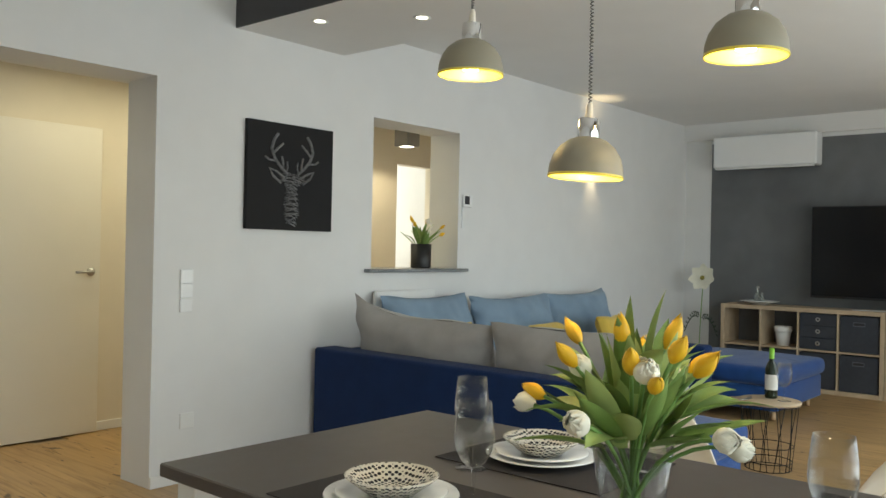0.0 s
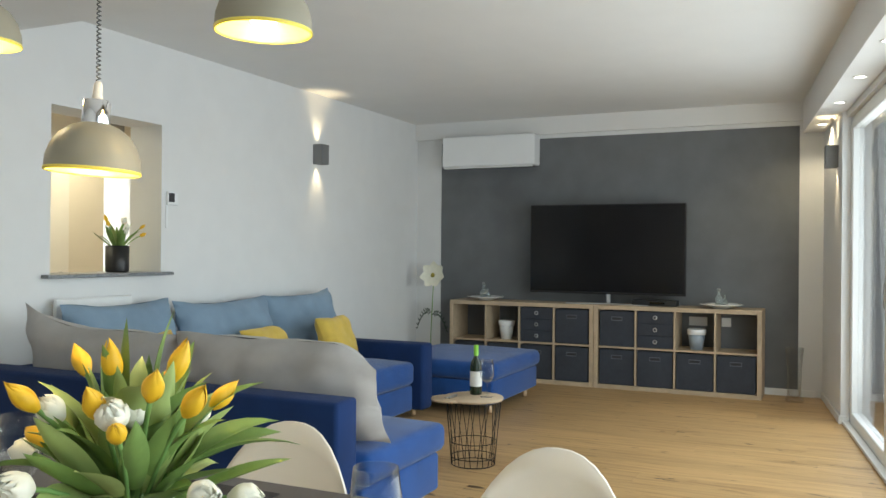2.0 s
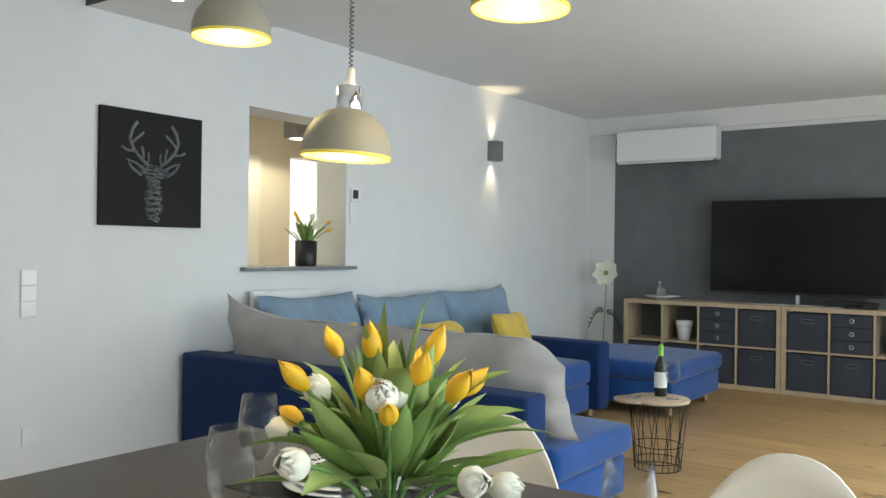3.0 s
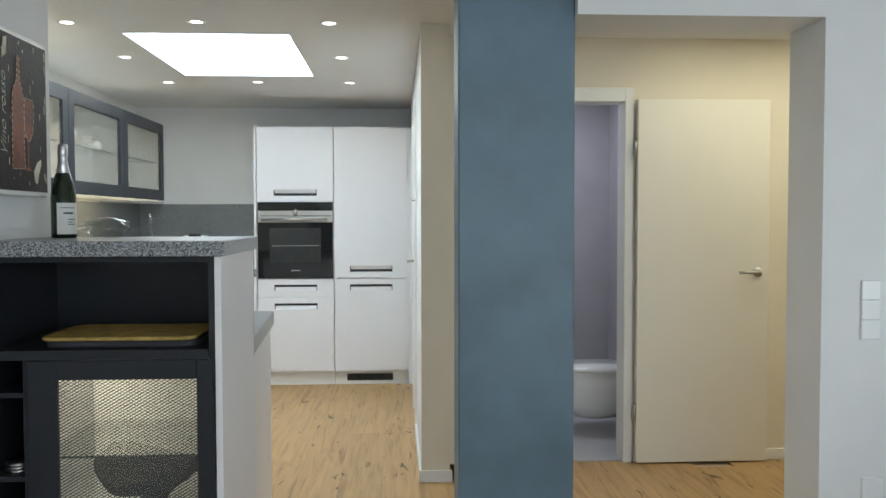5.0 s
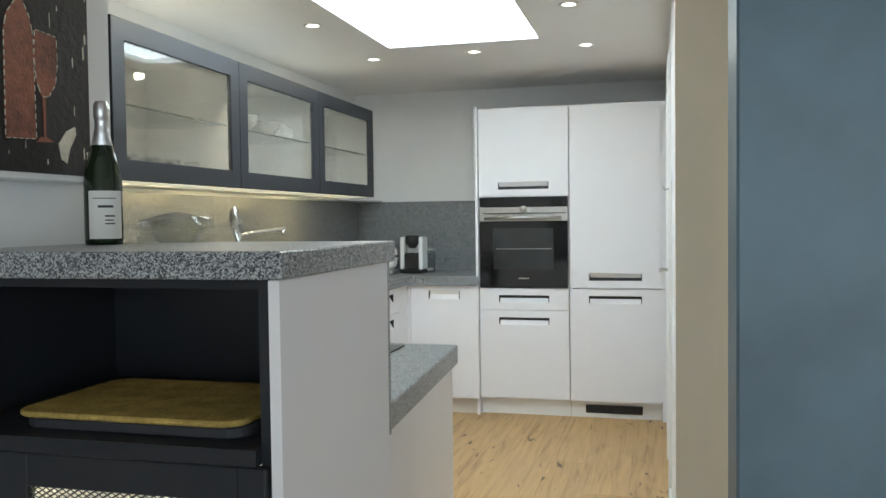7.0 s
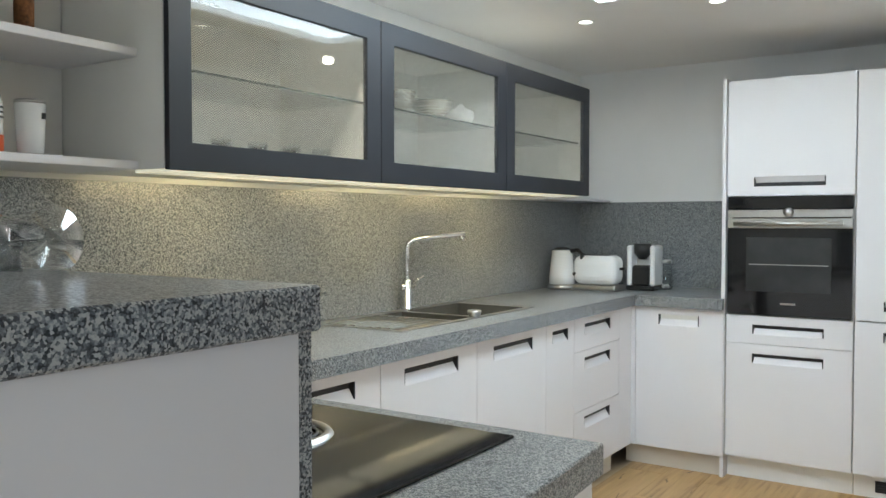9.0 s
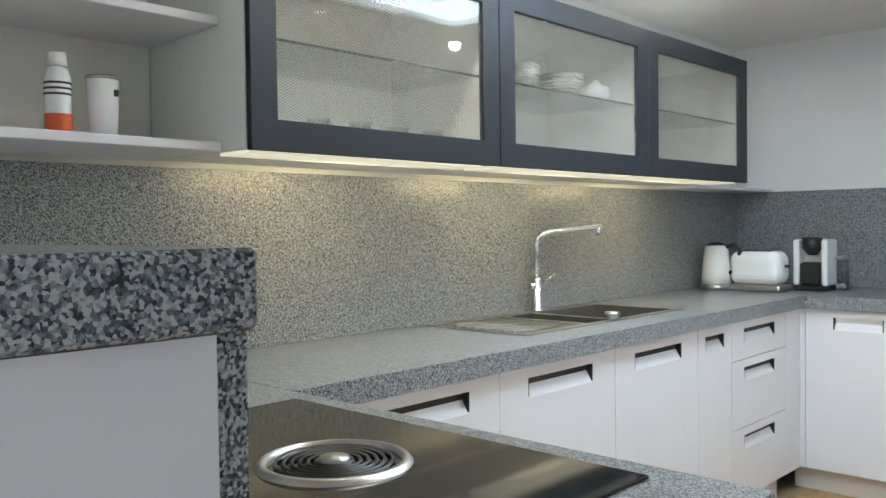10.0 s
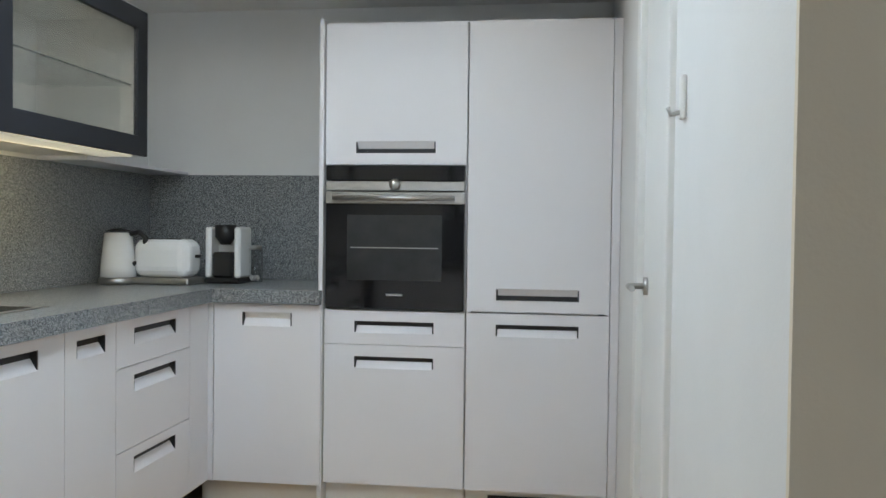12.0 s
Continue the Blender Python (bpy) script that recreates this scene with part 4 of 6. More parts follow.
solo("sugar_bowl", lathe([(0, 0), (0.04, 0), (0.058, 0.03), (0.055, 0.06), (0.02, 0.075), (0.012, 0.09), (0, 0.092)], (-1.97, 5.93, 1.766), 24), "white_cer", "white lidded porcelain sugar bowl on the glass shelf", "bowl")
for k in range(7):
    tumbler(-1.98 - 0.08 * (k % 2), 4.58 + 0.075 * k, Z0 + 0.021)
for k in range(6):
    tumbler(-1.98 - 0.08 * (k % 2), 5.42 + 0.07 * k, Z0 + 0.021, 0.03, 0.045)
for k in range(5):
    tumbler(-1.98 - 0.08 * (k % 2), 6.18 + 0.08 * k, Z0 + 0.021, 0.03, 0.06)

# open shelf beside the wall cabinets
u = thing("open_shelf", (-2.1, 3.85, Z0), "white open wall shelf with three boards", "shelf")
for z in (1.485, 1.785, 2.06):
    part("board", box(-2.287, -1.93, 3.402, 4.247, z, z + 0.022, bevel=0.002), "front", u)
part("back", box(-2.287, -2.278, 3.402, 4.247, 1.508, 2.059), "front_in", u)
c = thing("spray_bottle", (-2.05, 3.75, 1.508), "white spray bottle with an orange label", "bottle")
part("body", lathe([(0, 0), (0.027, 0), (0.028, 0.05), (0.028, 0.12), (0.022, 0.145), (0.012, 0.15), (0, 0.15)], (-2.03, 3.905, 1.508), 24), "white_gloss", c)
part("label", lathe([(0.0286, 0.004), (0.0286, 0.045)], (-2.03, 3.905, 1.508), 24), "orange", c)
part("cap", lathe([(0, 0.18), (0.019, 0.178), (0.021, 0.15), (0, 0.15)], (-2.03, 3.905, 1.508), 20), "white_gloss", c)
b = bmesh.new()
for k in range(3):
    lathe([(0.0287, 0.085 + 0.012 * k), (0.0287, 0.09 + 0.012 * k)], (-2.03, 3.905, 1.508), 24, bm=b)
part("print", b, "ink", c)
c = thing("travel_mug", (-2.0, 3.9, 1.508), "white insulated mug with a steel rim", "mug")
part("body", lathe([(0, 0), (0.030, 0), (0.037, 0.13), (0, 0.13)], (-2.03, 4.005, 1.508), 28), "white_gloss", c)
part("lid", lathe([(0, 0.139), (0.036, 0.139), (0.038, 0.131), (0, 0.131)], (-2.03, 4.005, 1.508), 28), "steel", c)
part("mark", box(-1.998, -1.994, 4.015, 4.025, 1.60, 1.615), "black", c)
for y, mt, cat in ((3.904, "green_lab", "green"), (3.993, "spice", "brown")):
    c = thing("spice_jar", (-2.03, y, 1.808), "dark-capped glass spice jar with %s contents" % cat, "jar", "spice jars")
    part("body", lathe([(0, 0), (0.023, 0), (0.024, 0.09), (0.018, 0.10), (0, 0.10)], (-2.03, y, 1.808), 20), mt, c)
    part("cap", lathe([(0, 0.13), (0.02, 0.13), (0.02, 0.10), (0, 0.10)], (-2.03, y, 1.808), 20), "black", c)

# end shelf
u = thing("end_shelf", (-2.2, 7.3, 1.47), "small white end shelf beside the wall cabinets", "shelf")
part("board", box(-2.287, -2.07, 6.963, 7.895, 1.470, 1.484), "front", u)
part("upper_board", box(-2.287, -2.0, 6.963, 7.28, 1.70, 1.714), "front", u)
for x, h in ((-2.05, 0.17), (-2.11, 0.12)):
    solo("storage_glass", lathe([(0, 0), (0.032, 0), (0.032, h), (0.024, h + 0.01), (0.024, h + 0.02), (0.022, h + 0.02), (0.028, h), (0.029, 0.004), (0, 0.004)], (x, 7.06 + (x + 2.05) * 1.2, 1.714), 18), "glass", "clear storage glass on the end shelf", "glass", "storage glasses")

# small appliances
kz = CT + 0.001
k = thing("kettle", (-2.16, 7.37, kz), "white electric kettle with a chrome base", "kettle")
part("base", lathe([(0, 0), (0.085, 0), (0.085, 0.025), (0.075, 0.03), (0, 0.03)], (-2.16, 7.37, kz), 28), "steel", k)
part("body", lathe([(0, 0.031), (0.078, 0.031), (0.076, 0.08), (0.060, 0.23), (0, 0.235)], (-2.16, 7.37, kz), 28), "white_gloss", k)
part("lid", lathe([(0, 0.252), (0.02, 0.25), (0.058, 0.238), (0, 0.236)], (-2.16, 7.37, kz), 28), "black", k)
part("handle", tube([(-2.105, 7.37, kz + 0.225), (-2.06, 7.37, kz + 0.235), (-2.03, 7.37, kz + 0.21), (-2.035, 7.37, kz + 0.11), (-2.085, 7.37, kz + 0.09)], 0.012, 10), "black", k)
k = thing("toaster", (-1.93, 7.43, kz), "glossy white toaster with a chrome base", "toaster")
part("base", box(-2.095, -1.815, 7.345, 7.525, kz, kz + 0.03, bevel=0.01, seg=2), "steel", k)
part("body", box(-2.09, -1.82, 7.35, 7.52, kz + 0.031, kz + 0.205, bevel=0.05, seg=4), "white_gloss", k)
for yy in (7.39, 7.45):
    part("slot", box(-2.04, -1.87, yy, yy + 0.02, kz + 0.202, kz + 0.2065), "black", k)
part("lever", box(-1.82, -1.795, 7.42, 7.44, kz + 0.12, kz + 0.135, bevel=0.003), "black", k)
k = thing("coffee_grinder", (-1.66, 7.560, kz), "white and black coffee grinder", "coffee machine")
cx = -1.73
part("base", box(cx - 0.085, cx + 0.085, 7.510, 7.670, kz, kz + 0.025, bevel=0.006), "black", k)
b = bmesh.new()
bx(b, cx - 0.085, cx - 0.055, 7.520, 7.670, kz + 0.026, kz + 0.262, bevel=0.008)
bx(b, cx + 0.055, cx + 0.085, 7.520, 7.670, kz + 0.026, kz + 0.262, bevel=0.008)
bx(b, cx - 0.055, cx + 0.055, 7.610, 7.670, kz + 0.026, kz + 0.262)
part("housing", b, "white_gloss", k)
part("bean_hopper", lathe([(0, 0.272), (0.05, 0.272), (0.048, 0.215), (0.022, 0.180), (0, 0.180)], (cx, 7.560, kz), 24), "black", k)
part("container", box(cx - 0.05, cx + 0.05, 7.515, 7.605, kz + 0.027, kz + 0.145, bevel=0.01), "black", k)
k = thing("storage_jar", (-1.52, 7.650, kz), "small clear jar with a steel lid and pebbles", "jar")
jx = -1.63
part("glass", lathe([(0, 0), (0.04, 0), (0.04, 0.14), (0.032, 0.155), (0.030, 0.155), (0.037, 0.14), (0.037, 0.004), (0, 0.004)], (jx, 7.670, kz), 20), "glass", k)
part("lid", lathe([(0, 0.175), (0.034, 0.175), (0.034, 0.156), (0, 0.156)], (jx, 7.670, kz), 20), "steel", k)
b = bmesh.new()
for q in range(6):
    bmesh.ops.create_icosphere(b, subdivisions=1, radius=0.012, matrix=Matrix.Translation((jx + 0.017 * math.cos(q * 1.05), 7.670 + 0.017 * math.sin(q * 1.05), kz + 0.017 + 0.006 * (q % 2))))
part("pebbles", b, "white_cer", k)

def socket_plate(name, m, n, material, label):
    s = thing(name, m.translation, label, "socket")
    part("plate", box(-0.041 * n, 0.041 * n, 0, 0.010, -0.041, 0.041, m=m, bevel=0.003), material, s)
    for q in range(n):
        cx = -0.041 * (n - 1) + 0.082 * q
        r = m @ Matrix.Translation((cx, 0.0102, 0)) @ pose(0, 0, 0, -90)
        part("outlet", lathe([(0.022, 0.0), (0.020, 0.0), (0.020, -0.004), (0, -0.004)], m=r, seg=18), "black" if material != "trim" else "white_gloss", s)


socket_plate("wall_socket", frame_of((-2.269, 4.06, 1.13), (0, 1, 0), (1, 0, 0)), 2, "rubber", "dark grey double wall socket on the splashback")

# hob with downdraft rings
h = thing("hob", (-1.2, 3.9, HT), "black glass induction hob with round extractor inlets", "hob")
part("glass", box(-1.56, -0.75, 3.60, 4.178, HT + 0.0005, HT + 0.006, bevel=0.002), "black_glass", h)
for cx, cy in ((-1.13, 3.93),):
    rg = part("extractor", lathe([(0.100, 0.006), (0.103, 0.014), (0.112, 0.013), (0.118, 0.006)], (cx, cy, HT), 40), "steel", h, "brushed steel inlet ring")
    b = bmesh.new()
    for q in range(7):
        lathe([(0.012 + 0.012 * q, 0.010), (0.016 + 0.012 * q, 0.012), (0.018 + 0.012 * q, 0.008)], (cx, cy, HT), 40, bm=b)
    part("louvre", b, "black", rg)
    part("hub", lathe([(0, 0.017), (0.022, 0.016), (0.026, 0.008), (0, 0.008)], (cx, cy, HT), 28), "steel", rg, "steel hub")

# bar cabinet
def rounded_slab(x0, x1, y0, y1, z0, z1, r):
    """A flat board with rounded corners and a softened rim."""
    b = bmesh.new()
    pts = []
    for cx, cy, a0 in ((x1 - r, y1 - r, 0), (x0 + r, y1 - r, 90), (x0 + r, y0 + r, 180), (x1 - r, y0 + r, 270)):
        pts += [(cx, cy, radians(a0 + 15 * i)) for i in range(7)]
    rings = []
    for z, inset in ((z0, 0.003), (z0 + 0.003, 0.0), (z1 - 0.003, 0.0), (z1, 0.003)):
        rings.append([b.verts.new((cx + (r - inset) * math.cos(a), cy + (r - inset) * math.sin(a), z)) for cx, cy, a in pts])
    n = len(pts)
    for p, q in zip(rings, rings[1:]):
        for i in range(n):
            b.faces.new((p[i], p[(i + 1) % n], q[(i + 1) % n], q[i]))
    b.faces.new(rings[0][::-1])
    b.faces.new(rings[-1])
    return b


u = thing("bar_cabinet", (-0.87, 3.1, 0), "anthracite bar cabinet with open niche and mesh door", "cabinet")
YB = 2.88
part("carcass_board", box(-1.195, -1.165, YB, 3.366, 0, 1.243), "anthracite", u)
part("carcass_board", box(-0.576, -0.56, YB, 3.366, 0, 1.243), "anthracite", u)
part("carcass_board", box(-1.165, -0.576, YB - 0.019, 3.366, 0.967, 0.992), "anthracite", u)
part("carcass_board", box(-1.165, -0.576, 3.350, 3.366, 0.993, 1.242), "anthracite", u)
part("carcass_board", box(-1.165, -0.576, YB + 0.02, 3.349, 1.228, 1.243), "anthracite", u)
part("carcass_board", box(-1.075, -1.060, YB + 0.002, 3.36, 0.03, 0.966), "anthracite", u)
for z in (0.33, 0.63, 0.86):
    part("carcass_board", box(-1.165, -1.075, YB + 0.01, 3.36, z, z + 0.014), "anthracite", u)
part("carcass_board", box(-1.165, -0.576, YB + 0.002, 3.36, 0.0, 0.03), "anthracite", u)
b = bmesh.new()
bx(b, -1.058, -1.052, YB + 0.03, 3.35, 0.031, 0.953)
bx(b, -0.585, -0.578, YB + 0.03, 3.35, 0.031, 0.953)
bx(b, -1.052, -0.585, 3.345, 3.355, 0.031, 0.953)
bx(b, -1.052, -0.585, YB + 0.03, 3.345, 0.031, 0.038)
part("lining", b, "front_in", u, "white lit cabinet lining")
dd = bmesh.new()
bx(dd, -1.055, -0.978, YB - 0.02, YB, 0.03, 0.965, bevel=0.002)
bx(dd, -0.606, -0.562, YB - 0.02, YB, 0.03, 0.965, bevel=0.002)
bx(dd, -0.978, -0.606, YB - 0.02, YB, 0.912, 0.965, bevel=0.002)
bx(dd, -0.978, -0.606, YB - 0.02, YB, 0.03, 0.09, bevel=0.002)
dr = part("mesh_door", dd, "anthracite", u)
g = part("mesh_pane", box(-0.980, -0.604, YB - 0.012, YB - 0.009, 0.088, 0.914), "pane_bar", dr, "expanded metal mesh glass")
g.visible_shadow = False
part("lower_shelf", box(-1.05, -0.587, YB + 0.035, 3.34, 0.42, 0.438), "front_in", u)
part("glass_shelf", box(-1.05, -0.587, YB + 0.04, 3.34, 0.683, 0.690), "glass", u)
part("shelf_edge", box(-1.05, -0.587, YB + 0.0375, YB + 0.0395, 0.6835, 0.6895), "glass_edge", u, "dark green polished glass edge")
part("end_panel", box(-0.558, -0.540, YB - 0.004, 3.380, 0, 1.243), "front", u, "plain white end panel")
lamp("bar_cabinet_light", "AREA", look((-1.045, 3.1, 0.93), (-0.8, 3.1, 0.5)), 2.6, (1.0, 0.84, 0.56), 0.38, 0.04)
lamp("bar_niche_light", "AREA", look((-0.9, 3.30, 1.226), (-0.9, 3.34, 0)), 0.07, (1.0, 0.8, 0.55), 0.25, 0.2)
solo("granite_worktop", box(-1.198, -0.527, 2.855, 3.398, 1.245, 1.287, bevel=0.003), "granite", "thick speckled granite bar top", "worktop")
solo("hob_upstand", box(-1.198, -0.5415, 3.381, 3.3985, HT - 0.060, 1.244), "granite", "granite upstand between bar and hob", "panel")
c = thing("serving_bowl", (-0.78, 3.1, 0.439), "dark wavy serving bowl on a foot", "bowl")
b = lathe([(0, 0.0), (0.07, 0.0), (0.05, 0.02), (0.03, 0.06), (0.05, 0.09), (0.15, 0.15), (0.17, 0.185), (0.16, 0.19), (0.13, 0.16), (0, 0.11)], (-0.79, 3.10, 0.039), 36)
for v in b.verts:
    a = math.atan2(v.co.y - 3.10, v.co.x + 0.79)
    if v.co.z > 0.13:
        v.co.z += 0.03 * math.cos(2 * a + 0.8)
bmesh.ops.translate(b, vec=(0, 0, 0.40), verts=b.verts)
part("bowl", b, "rubber", c)
c = thing("tray_board", (-0.85, 3.08, 0.986), "olive brown cork board on a dark tray", "board")
part("tray", rounded_slab(-1.035, -0.615, 2.905, 3.20, 0.9925, 1.011, 0.045), "rubber", c)
part("board", rounded_slab(-1.042, -0.622, 2.898, 3.193, 1.012, 1.022, 0.04), "bamboo", c)
for z in (0.344, 0.644):
    for q in range(3):
        solo("coaster", lathe([(0, 0), (0.035, 0), (0.035, 0.008), (0, 0.008)], (-1.12, 2.95, z + 0.009 * q), 20), "steel", "small stacked steel coaster", "coaster", "coasters in the bar cabinet")

# champagne bottle and lying glasses on the bar
c = thing("sparkling_wine_bottle", (-1.1, 3.24, 1.287), "dark green sparkling wine bottle with silver foil", "bottle")
bc = (-1.09, 3.22, 1.2875)
part("glass", lathe([(0, 0.0), (0.035, 0.0), (0.037, 0.01), (0.037, 0.13), (0.030, 0.165), (0.021, 0.20), (0, 0.20)], bc, 28), "wine", c)
part("foil", lathe([(0.0205, 0.175), (0.0240, 0.185), (0.0128, 0.237), (0.0128, 0.252), (0.0148, 0.256), (0.0148, 0.281), (0.0105, 0.289), (0, 0.29)], bc, 28), "foil", c)
b = bmesh.new()
rows_ = []
for z in (0.012, 0.108):
    rows_.append([b.verts.new((bc[0] + 0.0376 * math.cos(a), bc[1] + 0.0376 * math.sin(a), bc[2] + z)) for a in [radians(-100 + 9 * i) for i in range(13)]])
for i in range(12):
    b.faces.new((rows_[0][i], rows_[0][i + 1], rows_[1][i + 1], rows_[1][i]))
lb = part("label", b, "label", c)
b = bmesh.new()
for z, a0, a1, hh in ((0.092, -85, -15, 0.0018), (0.074, -70, -25, 0.005), (0.056, -50, -20, 0.003), (0.048, -50, -25, 0.0025), (0.041, -50, -20, 0.0025)):
    vs = [[b.verts.new((bc[0] + 0.0380 * math.cos(a), bc[1] + 0.0380 * math.sin(a), bc[2] + zz)) for a in [radians(a0 + (a1 - a0) * i / 6) for i in range(7)]] for zz in (z, z + hh)]
    for i in range(6):
        b.faces.new((vs[0][i], vs[0][i + 1], vs[1][i + 1], vs[1][i]))
part("print", b, "ink", lb)


WG = [(0, 0.0), (0.036, 0.0), (0.035, 0.002), (0.010, 0.006), (0.0045, 0.015), (0.0042, 0.072), (0.008, 0.080), (0.024, 0.092), (0.036, 0.112), (0.0405, 0.135), (0.0395, 0.16), (0.0335, 0.21), (0.0325, 0.21), (0.0383, 0.16), (0.0392, 0.135), (0.0348, 0.113), (0.023, 0.0935), (0.007, 0.0835), (0, 0.082)]


def wine_glass(m, label, group="", s=1.0):
    ob = solo("wine_glass", lathe([(r * s, z * s) for r, z in WG], m=m, seg=40), "glass", label, "wine glass", group)
    return ob


wine_glass(pose(-1.15, 3.34, 1.2875 + 0.039, 0, 96, 12), "clear wine glass lying on the bar", "glasses on the bar", 1.0)
wine_glass(pose(-0.86, 3.345, 1.2875 + 0.039, 0, -96, 6), "clear wine glass lying on the bar", "glasses on the bar", 1.0)

# wine picture
p = thing("wine_picture", (XP, 3.1, 1.414), "black canvas with copper bottle and glass in a white frame", "picture")
W, H = 0.58, 0.62
m = frame_of((XP + 0.001, 2.905, 1.414), (0, 1, 0), (1, 0, 0)) @ Matrix.Diagonal((0.38 / W, 1, 0.475 / H, 1))
part("frame", box(0, W, 0, 0.035, 0, H, m=m, bevel=0.004), "trim", p, "white box canvas edge")
cv = part("canvas", box(0.025, W - 0.012, 0.0355, 0.038, 0.02, H - 0.02, m=m), "canvas_brown", p)


def flat(parent, name, outline, material, m, y):
    b = bmesh.new()
    b.faces.new([b.verts.new(m @ Vector((x, y, z))) for x, z in outline])
    e = bmesh.ops.extrude_face_region(b, geom=list(b.faces))
    n = (m.to_3x3() @ Vector((0, 1, 0))) * 0.0015
    for v in e["geom"]:
        if isinstance(v, bmesh.types.BMVert):
            v.co += n
    return part(name, b, material, parent)


bo = [(0.205, 0.10), (0.325, 0.105), (0.322, 0.36), (0.312, 0.40), (0.285, 0.44), (0.282, 0.53), (0.262, 0.53), (0.256, 0.44), (0.22, 0.40), (0.208, 0.36)]
flat(cv, "painted_bottle", bo, "copper", m, 0.0381)
gl = [(0.352, 0.215), (0.378, 0.215), (0.41, 0.25), (0.422, 0.31), (0.418, 0.375), (0.328, 0.38), (0.322, 0.31), (0.33, 0.25)]
flat(cv, "painted_glass", gl, "copper", m, 0.0385)
for outline, lift in ((bo, 0.0397), (gl, 0.0401)):
    for (xa, za), (xb, zb) in zip(outline, outline[1:] + outline[:1]):
        n = max(1, int(math.hypot(xb - xa, zb - za) / 0.022))
        for i in range(n):
            p0, p1 = [m @ Vector((xa + (xb - xa) * t, lift, za + (zb - za) * t)) for t in ((i + 0.15) / n, (i + 0.75) / n)]
            part("stitch", tube([p0, p1], 0.0011, 4), "cream_paint", cv)
flat(cv, "painted_foot", [(0.325, 0.098), (0.40, 0.102), (0.37, 0.112), (0.345, 0.112)], "copper", m, 0.0384)
flat(cv, "painted_stem", [(0.358, 0.11), (0.366, 0.11), (0.368, 0.215), (0.356, 0.215)], "copper", m, 0.0383)
r2 = random.Random(7)
for k in range(70):
    edge = r2.random() < 0.75
    x = (0.03 + abs(r2.gauss(0, 0.014))) if r2.random() < 0.6 else (W - 0.02 - abs(r2.gauss(0, 0.02)))
    if not edge:
        x = r2.uniform(0.05, W - 0.05)
    z = r2.uniform(0.03, H - 0.04)
    w, h = r2.uniform(0.002, 0.008), r2.uniform(0.008, 0.05)
    q = [(x, z), (x + w, z + h * 0.2), (x + w * 0.7, z + h), (x - w * 0.3, z + h * 0.8)]
    b = bmesh.new()
    b.faces.new([b.verts.new(m @ Vector((min(max(a, 0.027), W - 0.014), 0.0386 + 0.0001 * k / 70, min(c_, H - 0.022)))) for a, c_ in q])
    part("brush_stroke", b, "cream_paint", cv)
flat(cv, "paint_patch", [(0.43, 0.06), (0.455, 0.05), (0.47, 0.09), (0.50, 0.13), (0.495, 0.15), (0.455, 0.135), (0.42, 0.10)], "cream_paint", m, 0.0382)
flat(cv, "paint_patch", [(0.12, 0.50), (0.16, 0.52), (0.17, 0.585), (0.14, 0.58)], "cream_paint", m, 0.0382)
fc = bpy.data.curves.new("lettering", "FONT")
fc.body, fc.size, fc.extrude, fc.shear = "Vino rosso", 0.070, 0.0004, 0.45
fc.offset = -0.0016
fo = new("lettering", fc)
fo.data.materials.append(M["cream_paint"])
fo.parent = cv
fo.matrix_basis = m @ Matrix.Translation((0.145, 0.0405, 0.14)) @ Matrix(((0, -1, 0, 0), (0, 0, 1, 0), (1, 0, 0, 0), (0, 0, 0, 1)))

# toilet in the bathroom
t = thing("toilet", (1.1, 6.1, 0), "white wall-hung toilet with closed lid", "toilet")
prof = [(0.10, 0.06), (0.16, 0.14), (0.19, 0.26), (0.20, 0.36), (0.0, 0.36)]
b = lathe([(0.0, 0.06)] + prof, (0, 0, 0), 32)
bmesh.ops.scale(b, vec=(1.35, 0.95, 1.0), verts=b.verts)
bmesh.ops.translate(b, vec=(1.20, 5.78, 0.03), verts=b.verts)
part("bowl", b, "white_cer", t)
b = lathe([(0, 0.0), (0.195, 0.0), (0.20, 0.012), (0.195, 0.026), (0, 0.03)], (0, 0, 0), 32)
bmesh.ops.scale(b, vec=(1.38, 0.98, 1.0), verts=b.verts)
bmesh.ops.translate(b, vec=(1.20, 5.78, 0.392), verts=b.verts)
part("lid", b, "white_cer", t)
part("wall_block", box(1.38, 1.518, 5.69, 5.87, 0.10, 0.37, bevel=0.03, seg=3), "white_cer", t)

